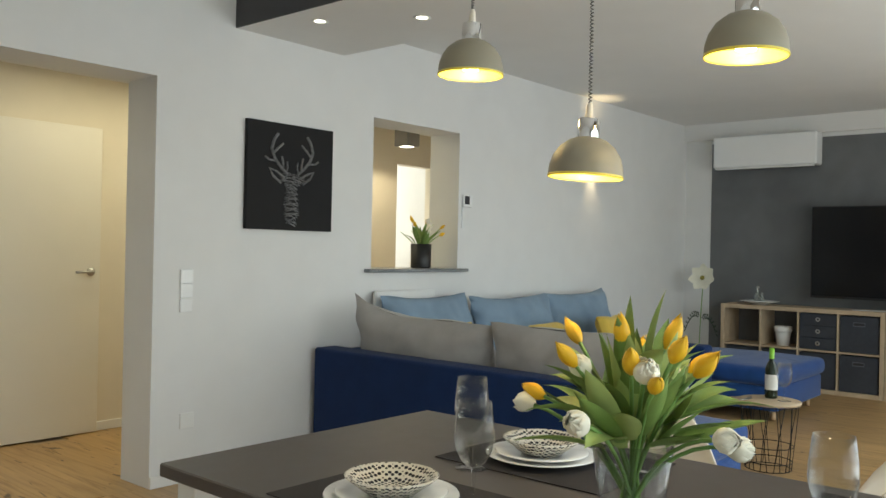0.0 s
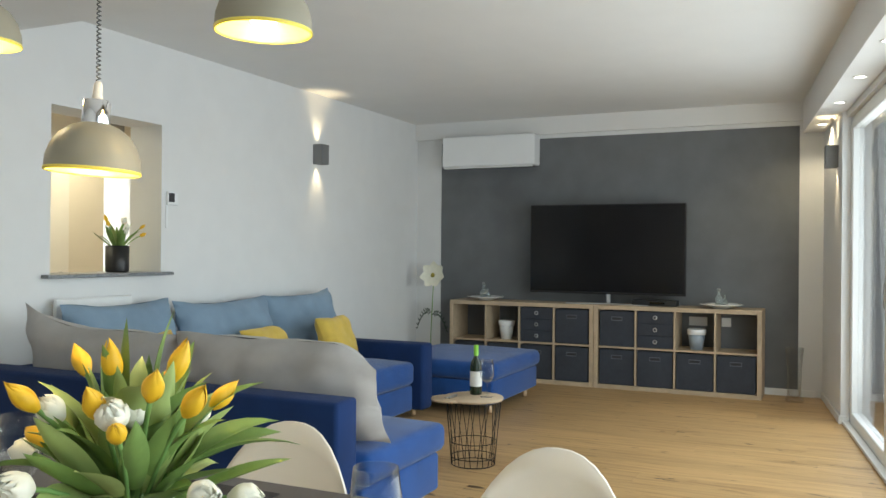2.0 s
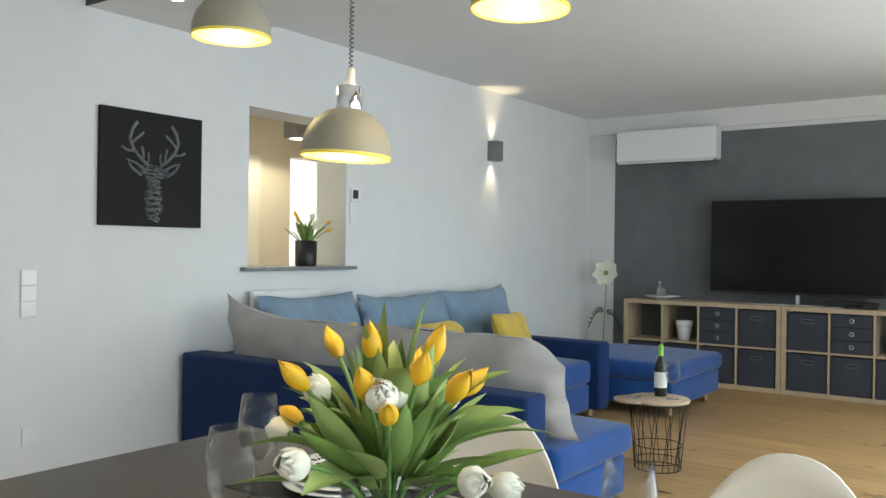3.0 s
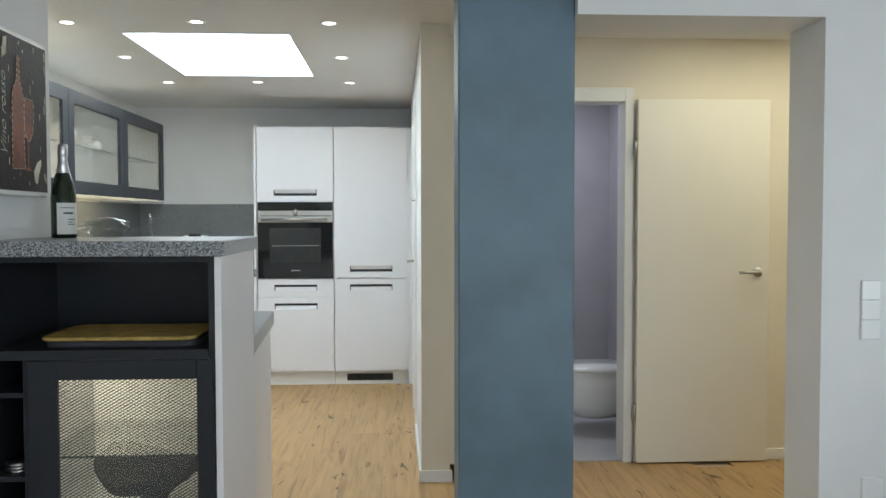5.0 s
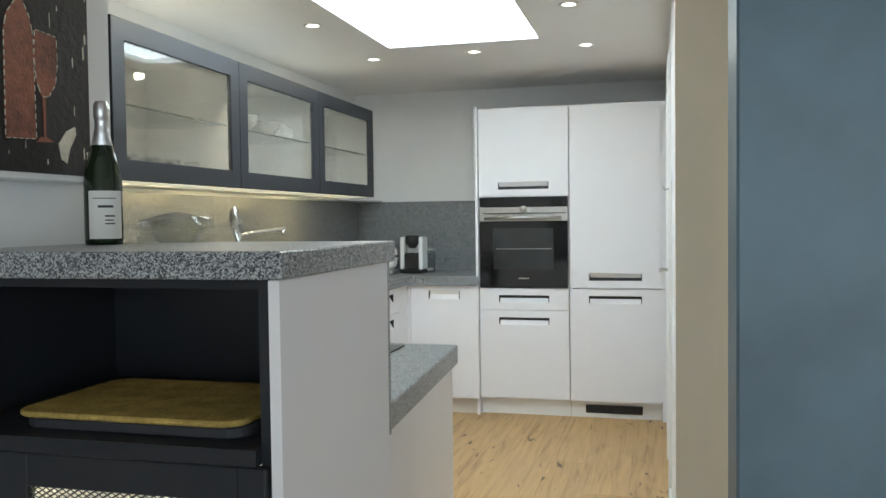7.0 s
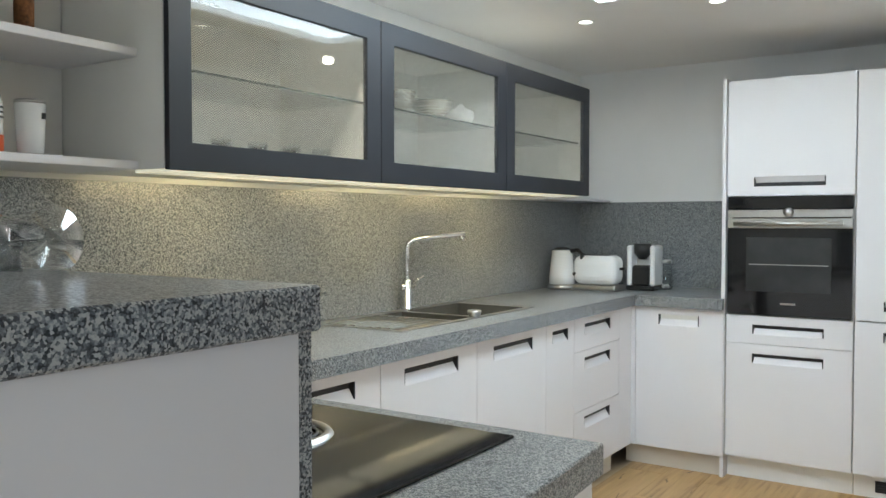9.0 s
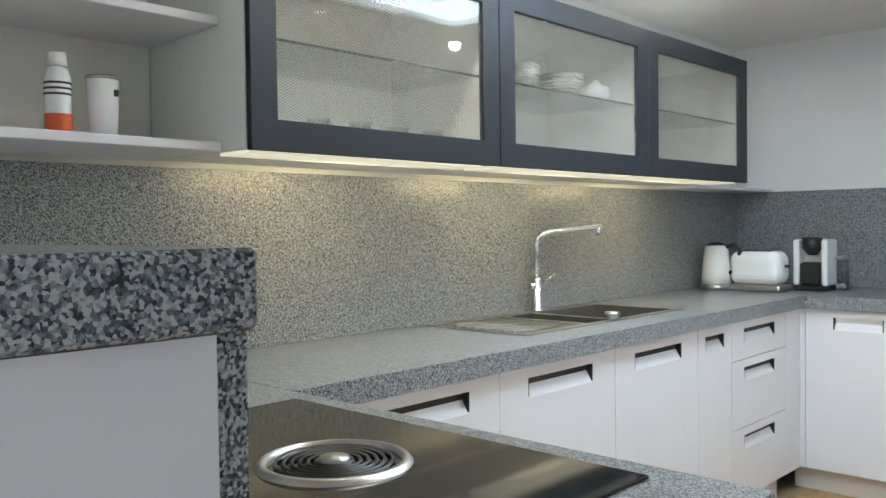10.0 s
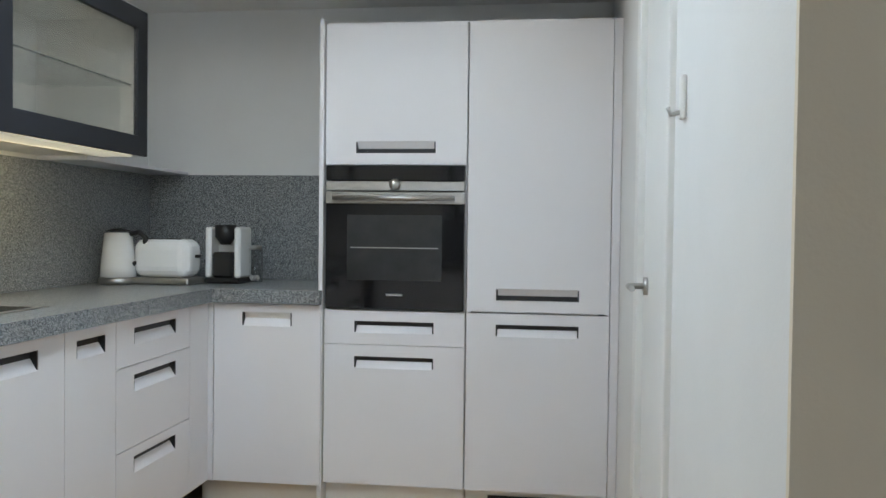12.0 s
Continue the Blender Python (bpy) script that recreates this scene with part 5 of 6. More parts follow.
# ---- living room ----
def cushion(w, h, d, seed, nu=28, nv=20, wrinkle=0.012, pinch=0.10, sag=0.05, lift=(0.0, 0.0), droop=0.0):
    """A stuffed cushion, w wide (x), h high (z), d thick (y), standing on z = 0. lift raises its two upper corners; droop lets its low-x end slump."""
    b = bmesh.new()
    faces = []
    for side in (-1, 1):
        grid = []
        for j in range(nv + 1):
            row = []
            for i in range(nu + 1):
                u, v = 2 * i / nu - 1, 2 * j / nv - 1
                t = (max(0, 1 - abs(u) ** 3.2) * max(0, 1 - abs(v) ** 3.2)) ** 0.55
                px = u * w / 2 * (1 - pinch * (1 - abs(v) ** 2) * abs(u) ** 6 * 0.5)
                pz = h / 2 + v * h / 2 * (1 - pinch * (1 - abs(u) ** 2) * abs(v) ** 6 * 0.6)
                n = noise.noise(Vector((px * 5 + seed * 7.3, pz * 5, side * 3.1))) + 0.5 * noise.noise(Vector((px * 13 + seed, pz * 13, side)))
                pz -= sag * (v + 1) / 2 * (abs(u) ** 3 + 0.35 * (1 - u * u) * (0.5 + 0.5 * math.sin(seed * 1.7 + 3 * u)))
                pz += (v + 1) / 2 * (lift[0] * max(0, -u) ** 2.5 + lift[1] * max(0, u) ** 2.5)
                e = max(0, -u - 0.55) / 0.45
                pz -= droop * e * e * (v + 1) / 2
                px -= 0.35 * droop * e * (1 - v) / 2
                n += 1.1 * math.sin(9 * v + 5 * u + seed) * abs(u) ** 4
                row.append(b.verts.new((px, side * (t * d / 2 + wrinkle * n * t), pz + 0.25 * wrinkle * n)))
            grid.append(row)
        faces.append(grid)
    for side, grid in enumerate(faces):
        for j in range(nv):
            for i in range(nu):
                q = (grid[j][i], grid[j][i + 1], grid[j + 1][i + 1], grid[j + 1][i])
                f = b.faces.new(q if side else q[::-1])
                f.smooth = True
    bmesh.ops.remove_doubles(b, verts=b.verts, dist=0.0004)
    return b


def soft_box(x0, x1, y0, y1, z0, z1, r=0.05, puff=0.0, seed=1):
    b = box(x0, x1, y0, y1, z0, z1, bevel=r, seg=4)
    if puff:
        bmesh.ops.subdivide_edges(b, edges=[e for e in b.edges if e.calc_length() > 0.15], cuts=6, use_grid_fill=True)
        cx, cy = (x0 + x1) / 2, (y0 + y1) / 2
        for v in b.verts:
            if v.co.z > (z0 + z1) / 2:
                u, w = (v.co.x - cx) / (x1 - x0) * 2, (v.co.y - cy) / (y1 - y0) * 2
                v.co.z += puff * max(0, 1 - u * u) * max(0, 1 - w * w) + 0.004 * noise.noise(v.co * 6 + Vector((seed, 0, 0)))
    for f in b.faces:
        f.smooth = True
    return b


def caster(parent, x, y):
    c = part("caster", lathe([(0, -0.016), (0.036, -0.016), (0.041, 0), (0.036, 0.016), (0, 0.016)], m=pose(x, y, 0.041, 90, 0, 25), seg=20), "beech", parent, "pale round caster")
    part("caster_fork", box(x - 0.012, x + 0.012, y - 0.004, y + 0.022, 0.05, 0.10), "steel", c)


s = thing("corner_sofa", (3.8, 2.9, 0), "royal blue fabric corner sofa with navy back panel", "sofa")
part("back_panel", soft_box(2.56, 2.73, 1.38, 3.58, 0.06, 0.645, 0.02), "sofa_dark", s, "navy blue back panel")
part("chaise_base", soft_box(2.735, 3.50, 1.36, 2.44, 0.06, 0.25, 0.02), "sofa", s)
part("chaise_seat", soft_box(2.735, 3.53, 1.33, 2.45, 0.255, 0.40, 0.045, 0.03), "sofa", s)
part("corner_base", soft_box(2.735, 3.50, 2.445, 3.58, 0.06, 0.25, 0.02), "sofa", s)
part("corner_seat", soft_box(2.735, 3.50, 2.455, 3.57, 0.255, 0.40, 0.04, 0.02), "sofa", s)
part("seat_base", soft_box(3.505, 4.39, 2.42, 3.58, 0.06, 0.25, 0.02), "sofa", s)
part("seat_cushion", soft_box(3.505, 4.39, 2.40, 3.40, 0.255, 0.42, 0.045, 0.03, 3), "sofa", s)
part("seat_base", soft_box(4.395, 5.29, 2.42, 3.58, 0.06, 0.25, 0.02), "sofa", s)
part("seat_cushion", soft_box(4.395, 5.29, 2.40, 3.40, 0.255, 0.43, 0.045, 0.03, 5), "sofa", s)
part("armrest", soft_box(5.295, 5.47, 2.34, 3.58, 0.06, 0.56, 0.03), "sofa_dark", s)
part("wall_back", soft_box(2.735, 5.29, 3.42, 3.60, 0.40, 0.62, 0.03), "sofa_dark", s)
for x, y in ((3.42, 1.42), (3.58, 2.48), (5.38, 2.46), (2.64, 1.46), (4.3, 2.48), (2.66, 3.5), (5.38, 3.5)):
    caster(s, x, y)
s = thing("ottoman", (6.15, 2.35, 0), "royal blue fabric ottoman on pale casters", "ottoman")
part("base", soft_box(5.60, 6.66, 1.90, 2.85, 0.085, 0.27, 0.02), "sofa", s)
part("seat_cushion", soft_box(5.57, 6.68, 1.87, 2.86, 0.272, 0.41, 0.05, 0.03, 8), "sofa", s)
for x, y in ((5.72, 1.97), (6.56, 1.98), (5.72, 2.78), (6.56, 2.78)):
    caster(s, x, y)


def loose(name, bm, material, m, label, category, group):
    bmesh.ops.transform(bm, matrix=m, verts=bm.verts)
    return solo(name, bm, material, label, category, group)


LC = "pale blue fabric back cushion leaning on the sofa"
for k, (x, w, h, y, tilt, yaw, up) in enumerate(((3.42, 0.84, 0.53, 3.44, -14, 0, (0.04, 0.03)), (4.34, 1.02, 0.50, 3.40, -16, 2, (0.05, 0.04)), (5.25, 0.84, 0.51, 3.40, -18, -4, (0.03, 0.07)))):
    loose("back_cushion", cushion(w, h, 0.22, k + 1, wrinkle=0.024, sag=0.03, lift=up), "cushion", pose(x, y - 0.10, 0.425, tilt, 0, yaw), LC, "cushion", "sofa back cushions")
GC = "light grey fabric cushion propped on the navy sofa back"
for y, w, h, tilt, seed, up, dr in ((2.95, 1.04, 0.455, -12, 11, (0.0, 0.13), 0.0), (1.90, 1.10, 0.465, -12, 15, (0.0, 0.02), 0.11)):
    loose("back_cushion", cushion(w, h, 0.27, seed, wrinkle=0.026, sag=0.02, lift=up, droop=dr), "cushion_grey", pose(2.90, y, 0.415, 0, 0, 90) @ pose(0, 0, 0, tilt), GC, "cushion", "sofa back cushions")
YP = "mustard yellow square throw pillow on the sofa"
for k, (x, y, w, h, r, a) in enumerate(((5.05, 2.88, 0.50, 0.36, 6, -22), (4.42, 3.02, 0.56, 0.33, 8, -30), (3.34, 3.06, 0.44, 0.37, -6, -24))):
    loose("throw_pillow", cushion(w, h, 0.16, k + 31, pinch=0.22, lift=(0.02, 0.03)), "yellow", pose(x, y, 0.445, a, r * 0.4, r), YP, "pillow", "yellow pillows")
loose("throw_pillow", cushion(0.34, 0.34, 0.14, 37, pinch=0.22), "yellow", pose(3.12, 1.80, 0.425, -28, 0, 90), YP, "pillow", "yellow pillows")

# wire side table
t = thing("side_table", (4.25, 1.52, 0), "wire basket side table with a pale round lid", "table")
tc_ = Vector((4.25, 1.49, 0))
top = part("tabletop", lathe([(0, 0.018), (0.173, 0.018), (0.178, 0.012), (0.173, 0.0), (0, 0.0)], (4.25, 1.49, 0.385), 40), "oak_light", t, "pale wooden round lid")
part("lid_lobe", lathe([(0, 0.016), (0.108, 0.016), (0.11, 0.008), (0.108, 0.0), (0, 0.0)], (4.15, 1.60, 0.386), 32), "oak_light", t)
def ring_pts(r, z, n=36):
    return [tc_ + Vector((r * math.cos(2 * math.pi * i / n), r * math.sin(2 * math.pi * i / n), z)) for i in range(n + 1)]
for r, z in ((0.128, 0.006), (0.132, 0.05), (0.138, 0.14), (0.163, 0.378)):
    part("hoop", tube(ring_pts(r, z), 0.0028, 5), "wire", t)
for k in range(22):
    a = 2 * math.pi * k / 22
    d = 0.14 * (1 if k % 2 else -1)
    part("wire", tube([tc_ + Vector((0.128 * math.cos(a), 0.128 * math.sin(a), 0.006)), tc_ + Vector((0.145 * math.cos(a + d), 0.145 * math.sin(a + d), 0.2)), tc_ + Vector((0.163 * math.cos(a), 0.163 * math.sin(a), 0.378))], 0.0022, 5), "wire", t)
c = thing("wine_bottle", (4.33, 1.50, 0.403), "dark red wine bottle with lime green foil", "bottle")
bc = (4.32, 1.505, 0.4035)
part("glass", lathe([(0, 0), (0.034, 0), (0.036, 0.01), (0.036, 0.17), (0.028, 0.20), (0.014, 0.222), (0.0135, 0.24), (0, 0.24)], bc, 24), "wine", c)
part("foil", lathe([(0.0145, 0.232), (0.0145, 0.295), (0, 0.297)], bc, 24), "lime", c)
part("label", lathe([(0.0365, 0.05), (0.0365, 0.14)], bc, 24), "label", c)
wine_glass(pose(4.26, 1.41, 0.4035), "clear wine glass on the side table", "", 1.05)
c = thing("corkscrew", (4.18, 1.60, 0.403), "steel waiter's corkscrew lying on the side table", "corkscrew")
part("body", box(4.10, 4.21, 1.575, 1.59, 0.4035, 0.417, m=I4, bevel=0.004), "steel", c)
part("arm", tube([(4.10, 1.582, 0.412), (4.07, 1.595, 0.412)], 0.004, 6), "steel", c)

# cube shelf units
def cube_shelf(yl):
    """Unit of four by two cubes; yl is its high-y end."""
    u = thing("cube_shelf", (7.53, yl - 0.735, 0), "light oak cube shelf unit, two rows of four", "shelf", "cube shelves")
    x0, x1 = 7.335, 7.712
    part("side_panel", box(x0, x1, yl - 0.038, yl, 0, 0.77, bevel=0.0015), "oak_light", u)
    part("side_panel", box(x0, x1, yl - 1.47, yl - 1.432, 0, 0.77, bevel=0.0015), "oak_light", u)
    part("top_board", box(x0, x1, yl - 1.431, yl - 0.039, 0.732, 0.77, bevel=0.0015), "oak_light", u)
    part("bottom_board", box(x0, x1, yl - 1.431, yl - 0.039, 0, 0.038, bevel=0.0015), "oak_light", u)
    part("middle_board", box(x0 + 0.002, x1, yl - 1.431, yl - 0.039, 0.377, 0.393), "oak_light", u)
    for k in (1, 2, 3):
        y = yl - 0.038 - k * 0.3485
        for z0, z1 in ((0.039, 0.376), (0.394, 0.731)):
            part("divider", box(x0 + 0.002, x1, y - 0.008, y + 0.008, z0, z1), "oak_light", u)
    return [yl - 0.038 - 0.3485 * (k + 0.5) for k in range(4)]


def storage_box(y, z):
    b = thing("storage_box", (7.5, y, z), "dark grey fabric storage box with a grip hole", "box", "storage boxes")
    bb = box(7.352, 7.69, y - 0.162, y + 0.162, z + 0.001, z + 0.325, bevel=0.006)
    part("body", bb, "felt", b)
    part("grip", box(7.3495, 7.3515, y - 0.045, y + 0.045, z + 0.245, z + 0.268, bevel=0.0009), "slot", b, "black grip slot")
    part("grip_rim", box(7.3505, 7.3517, y - 0.05, y + 0.05, z + 0.238, z + 0.275, bevel=0.0004), "felt_rim", b)


def drawer_insert(y, z):
    b = thing("drawer_insert", (7.5, y, z), "dark grey three-drawer insert with ring pulls", "drawers", "drawer inserts")
    part("body", box(7.36, 7.69, y - 0.162, y + 0.162, z + 0.001, z + 0.33), "felt", b)
    for k in range(3):
        zz = z + 0.004 + k * 0.11
        dd = part("drawer", box(7.346, 7.359, y - 0.160, y + 0.160, zz, zz + 0.105, bevel=0.003), "felt", b)
        part("ring_pull", lathe([(0.010, 0.0), (0.020, 0.003), (0.021, 0.0), (0.010, -0.001)], m=frame_of((7.345, y, zz + 0.055), (0, 1, 0), (-1, 0, 0)) @ pose(0, 0, 0, -90), seg=16), "steel", dd, "steel ring pull")


def bucket(y, z, mt, label):
    c = thing("planter_pot", (7.45, y, z), label, "pot")
    part("pot", lathe([(0, 0), (0.055, 0), (0.078, 0.18), (0.074, 0.18), (0.052, 0.008), (0, 0.008)], (7.47, y, z), 28), mt, c)
    part("rim", lathe([(0.078, 0.135), (0.082, 0.14), (0.083, 0.185), (0.076, 0.185), (0.075, 0.14)], (7.47, y, z), 28), "white_cer", c)


ZL, ZU = 0.0385, 0.3935
ya = cube_shelf(3.05)
yb = cube_shelf(1.575)
for y in ya:
    storage_box(y, ZL)
for y in yb:
    storage_box(y, ZL)
storage_box(ya[3], ZU)
storage_box(yb[0], ZU)
drawer_insert(ya[2], ZU)
drawer_insert(yb[1], ZU)
bucket(ya[1], ZU, "white_cer", "white glazed planter pot in the shelf")
bucket(yb[2], ZU, mat("grey blue glaze", (0.30, 0.35, 0.40), 0.3), "grey planter pot with a white rim")
socket_plate("wall_socket", frame_of((7.7138, yb[2] + 0.02, 0.63), (0, 1, 0), (-1, 0, 0)), 2, "trim", "white double wall socket behind the shelf")
socket_plate("wall_socket", frame_of((7.7138, yb[3] + 0.12, 0.63), (0, 1, 0), (-1, 0, 0)), 1, "trim", "white wall socket behind the shelf")

# television and what stands on the shelf
t = thing("television", (7.5, 1.515, 0.77), "large flat black television on a silver stand", "television")
part("housing", box(7.50, 7.545, 0.77, 2.26, 0.865, 1.72, bevel=0.006), "black", t)
part("screen", box(7.497, 7.4995, 0.782, 2.248, 0.885, 1.708), "screen", t)
part("neck", box(7.515, 7.54, 1.47, 1.50, 0.782, 0.90), "silver", t, "silver stand neck")
for sgn in (-1, 1):
    part("foot", box(-0.012, 0.012, 0, 0.40, 0, 0.008, m=pose(7.52, 1.485, 0.7705, 0, 0, 0 if sgn > 0 else 180) @ pose(0, 0, 0, 0, 0, sgn * 14), bevel=0.002), "silver", t, "silver foot")
sb = thing("soundbar", (7.45, 1.08, 0.77), "small black set-top box under the television", "box")
part("body", box(7.45, 7.58, 0.84, 1.25, 0.771, 0.825, bevel=0.004), "black", sb)
part("display", box(7.4485, 7.4495, 0.95, 1.08, 0.79, 0.808), "black_glass", sb)


def plate_with_bottles(y):
    solo("plate", lathe([(0, 0.0), (0.075, 0.0), (0.085, 0.010), (0.17, 0.030), (0.186, 0.034), (0.185, 0.040), (0.165, 0.038), (0.09, 0.018), (0, 0.0095)], (7.50, y, 0.7705), 36), "white_cer", "round white plate on the cube shelf", "plate", "plates on the shelf")
    for k, (dy, h, r) in enumerate(((0.02, 0.15, 0.035), (-0.035, 0.10, 0.028))):
        c = thing("decor_bottle", (7.50, y + dy, 0.781), "small clear decorative glass bottle on a plate", "bottle", "decorative bottles")
        part("glass", lathe([(0, 0), (r, 0), (r, h * 0.55), (r * 0.4, h * 0.72), (r * 0.4, h), (r * 0.32, h), (r * 0.32, h * 0.74), (r * 0.88, h * 0.54), (r * 0.88, 0.004), (0, 0.004)], (7.50 - 0.03 * k, y + dy, 0.7808), 20), "bottle_glass", c)
        part("stopper", lathe([(0, h * 1.13), (r * 0.42, h * 1.1), (r * 0.45, h), (0, h)], (7.50 - 0.03 * k, y + dy, 0.7808), 16), "bottle_glass" if k else "steel", c)


plate_with_bottles(2.73)
plate_with_bottles(0.46)

# air conditioner
a = thing("air_conditioner", (7.6, 2.73, 2.12), "white wall-mounted air conditioner above the grey wall", "air conditioner")
part("body", box(7.52, 7.713, 2.235, 3.24, 2.125, 2.44, bevel=0.02, seg=3), "white_gloss", a)
part("flap", box(7.515, 7.56, 2.26, 3.215, 2.108, 2.124, bevel=0.003), "trim", a)
part("vent", box(7.57, 7.69, 2.28, 3.19, 2.118, 2.1245), "slot", a)


# wall sconces
def sconce(m, label):
    e = thing("wall_sconce", m.translation, label, "wall lamp", "wall sconces")
    b = bmesh.new()
    bx(b, -0.055, 0.055, 0.085, 0.09, -0.085, 0.085, m)
    bx(b, -0.055, 0.055, 0.0, 0.005, -0.085, 0.085, m)
    bx(b, -0.055, -0.05, 0.005, 0.085, -0.085, 0.085, m)
    bx(b, 0.05, 0.055, 0.005, 0.085, -0.085, 0.085, m)
    part("housing", b, mat("dark grey lamp housing", (0.22, 0.22, 0.22), 0.45, 0.2), e)
    part("lens", box(-0.03, 0.03, 0.02, 0.07, -0.02, 0.02, m=m), "spot", e, "glowing lens")
    o = m @ Vector((0, 0.045, 0))
    for s_ in (-1, 1):
        lamp("sconce_beam", "SPOT", look(o + Vector((0, 0, 0.06 * s_)), m @ Vector((0, 0.045 - 0.012, 1.0 * s_))), 9.0, (1.0, 0.74, 0.42), 0.012, None, 66, 0.9)


sconce(frame_of((5.77, YA - 0.0005, 2.085), (1, 0, 0), (0, -1, 0)), "dark grey up-and-down wall light, lit")
sconce(WM @ pose(1.42, 0.0305, 2.02), "dark grey up-and-down wall light beside the window, lit")

# wall fittings
sw = thing("light_switch", (1.72, YA, 1.0), "white triple light switch panel by the opening", "switch")
for k in range(3):
    z = 0.887 + 0.075 * k
    part("rocker", box(1.68, 1.755, YA - 0.012, YA - 0.001, z, z + 0.073, bevel=0.003), "white_gloss", sw)
socket_plate("wall_socket", frame_of((1.735, YA - 0.0005, 0.32), (1, 0, 0), (0, -1, 0)), 1, "trim", "white wall socket near the floor")
th = thing("thermostat", (4.02, YA, 1.59), "small white thermostat with a grey display", "thermostat")
part("body", box(3.965, 4.065, YA - 0.024, YA - 0.001, 1.555, 1.645, bevel=0.004), "white_gloss", th)
part("display", box(3.973, 4.025, YA - 0.0265, YA - 0.0245, 1.575, 1.635), "rubber", th)
part("cable_cover", box(3.965, 3.98, YA - 0.010, YA - 0.001, 1.40, 1.553, bevel=0.002), "white_gloss", th)
rd = thing("radiator", (3.6, YA, 0.3), "flat white radiator behind the sofa", "radiator")
part("panel", box(3.05, 3.63, YA - 0.06, YA - 0.03, 0.30, 0.968, bevel=0.008), "trim", rd)
b = bmesh.new()
for x in (3.15, 3.5):
    bx(b, x, x + 0.03, YA - 0.03, YA - 0.0005, 0.35, 0.9)
part("bracket", b, "trim", rd)

# stag picture: black canvas with a grey line drawing
p = thing("stag_picture", (2.38, YA, 1.34), "square black canvas with a grey antlered head drawing", "picture")
part("canvas", box(2.065, 2.69, YA - 0.03, YA - 0.001, 1.335, 1.945, bevel=0.002), "canvas_black", p)
m = frame_of((2.3775, YA - 0.0302, 1.635), (1, 0, 0), (0, -1, 0)) @ Matrix.Diagonal((1.12, 1, 1.06, 1))
rs = random.Random(3)
def stroke(pts, w):
    q = [m @ Vector((x, 0.0006 + 0.0004 * rs.random(), z)) for x, z in pts]
    part("line", tube(q, w * 1.35, 4), "chalk", p)
for s_ in (-1, 1):
    stroke([(s_ * 0.03, 0.02), (s_ * 0.07, 0.05), (s_ * 0.115, 0.10), (s_ * 0.135, 0.15), (s_ * 0.12, 0.20), (s_ * 0.095, 0.235)], 0.008)
    stroke([(s_ * 0.125, 0.125), (s_ * 0.10, 0.15), (s_ * 0.06, 0.185)], 0.006)
    stroke([(s_ * 0.10, 0.085), (s_ * 0.15, 0.09), (s_ * 0.175, 0.105)], 0.006)
    stroke([(s_ * 0.06, 0.045), (s_ * 0.06, 0.08), (s_ * 0.07, 0.115)], 0.006)
    stroke([(s_ * 0.04, 0.03), (s_ * 0.03, 0.06), (s_ * 0.035, 0.09)], 0.005)
    stroke([(s_ * 0.05, 0.0), (s_ * 0.10, 0.03), (s_ * 0.145, 0.045), (s_ * 0.12, 0.005), (s_ * 0.07, -0.03)], 0.006)
for k in range(60):
    z = 0.02 - 0.27 * k / 60
    w = 0.085 - 0.9 * max(0, -0.005 - z) if z > -0.06 else 0.036 + 0.020 * math.sin(math.pi * min(1, (-0.06 - z) / 0.19))
    x0 = -w * rs.uniform(0.6, 1)
    stroke([(x0, z), (x0 + w * rs.uniform(0.5, 1.2), z + rs.uniform(-0.02, 0.02)), (w * rs.uniform(0.5, 1), z - rs.uniform(-0.01, 0.03))], 0.0017)

# pass-through sill and its pot of tulips
solo("granite_sill", box(3.00, 3.99, YA - 0.06, 3.93, 1.0855, 1.108, bevel=0.003), "granite", "grey granite sill in the pass-through", "sill")


def leaf_mesh(L, w, bend, twist, m, fold=0.35, n=9):
    b = bmesh.new()
    rows = []
    for i in range(n + 1):
        t = i / n
        ww = w * (math.sin(math.pi * min(1, 0.16 + 0.84 * t ** 1.15)) ** 0.9) * (1 - 0.2 * t)
        a = bend * t * t
        c = Vector((L * t * math.sin(a * 0.6 + 0.05), 0, L * t * math.cos(a * 0.6)))
        ca = math.cos(twist * t)
        sa = math.sin(twist * t)
        row = []
        for s_ in (-1, -0.5, 0, 0.5, 1):
            row.append(b.verts.new(m @ (c + Vector((sa * s_ * ww + fold * ww * abs(s_) ** 1.5 * -0.6, ca * s_ * ww, 0.02 * ww * abs(s_))))))
        rows.append(row)
    for a_, b_ in zip(rows, rows[1:]):
        for i in range(4):
            f = b.faces.new((a_[i], a_[i + 1], b_[i + 1], b_[i]))
            f.smooth = True
    return b


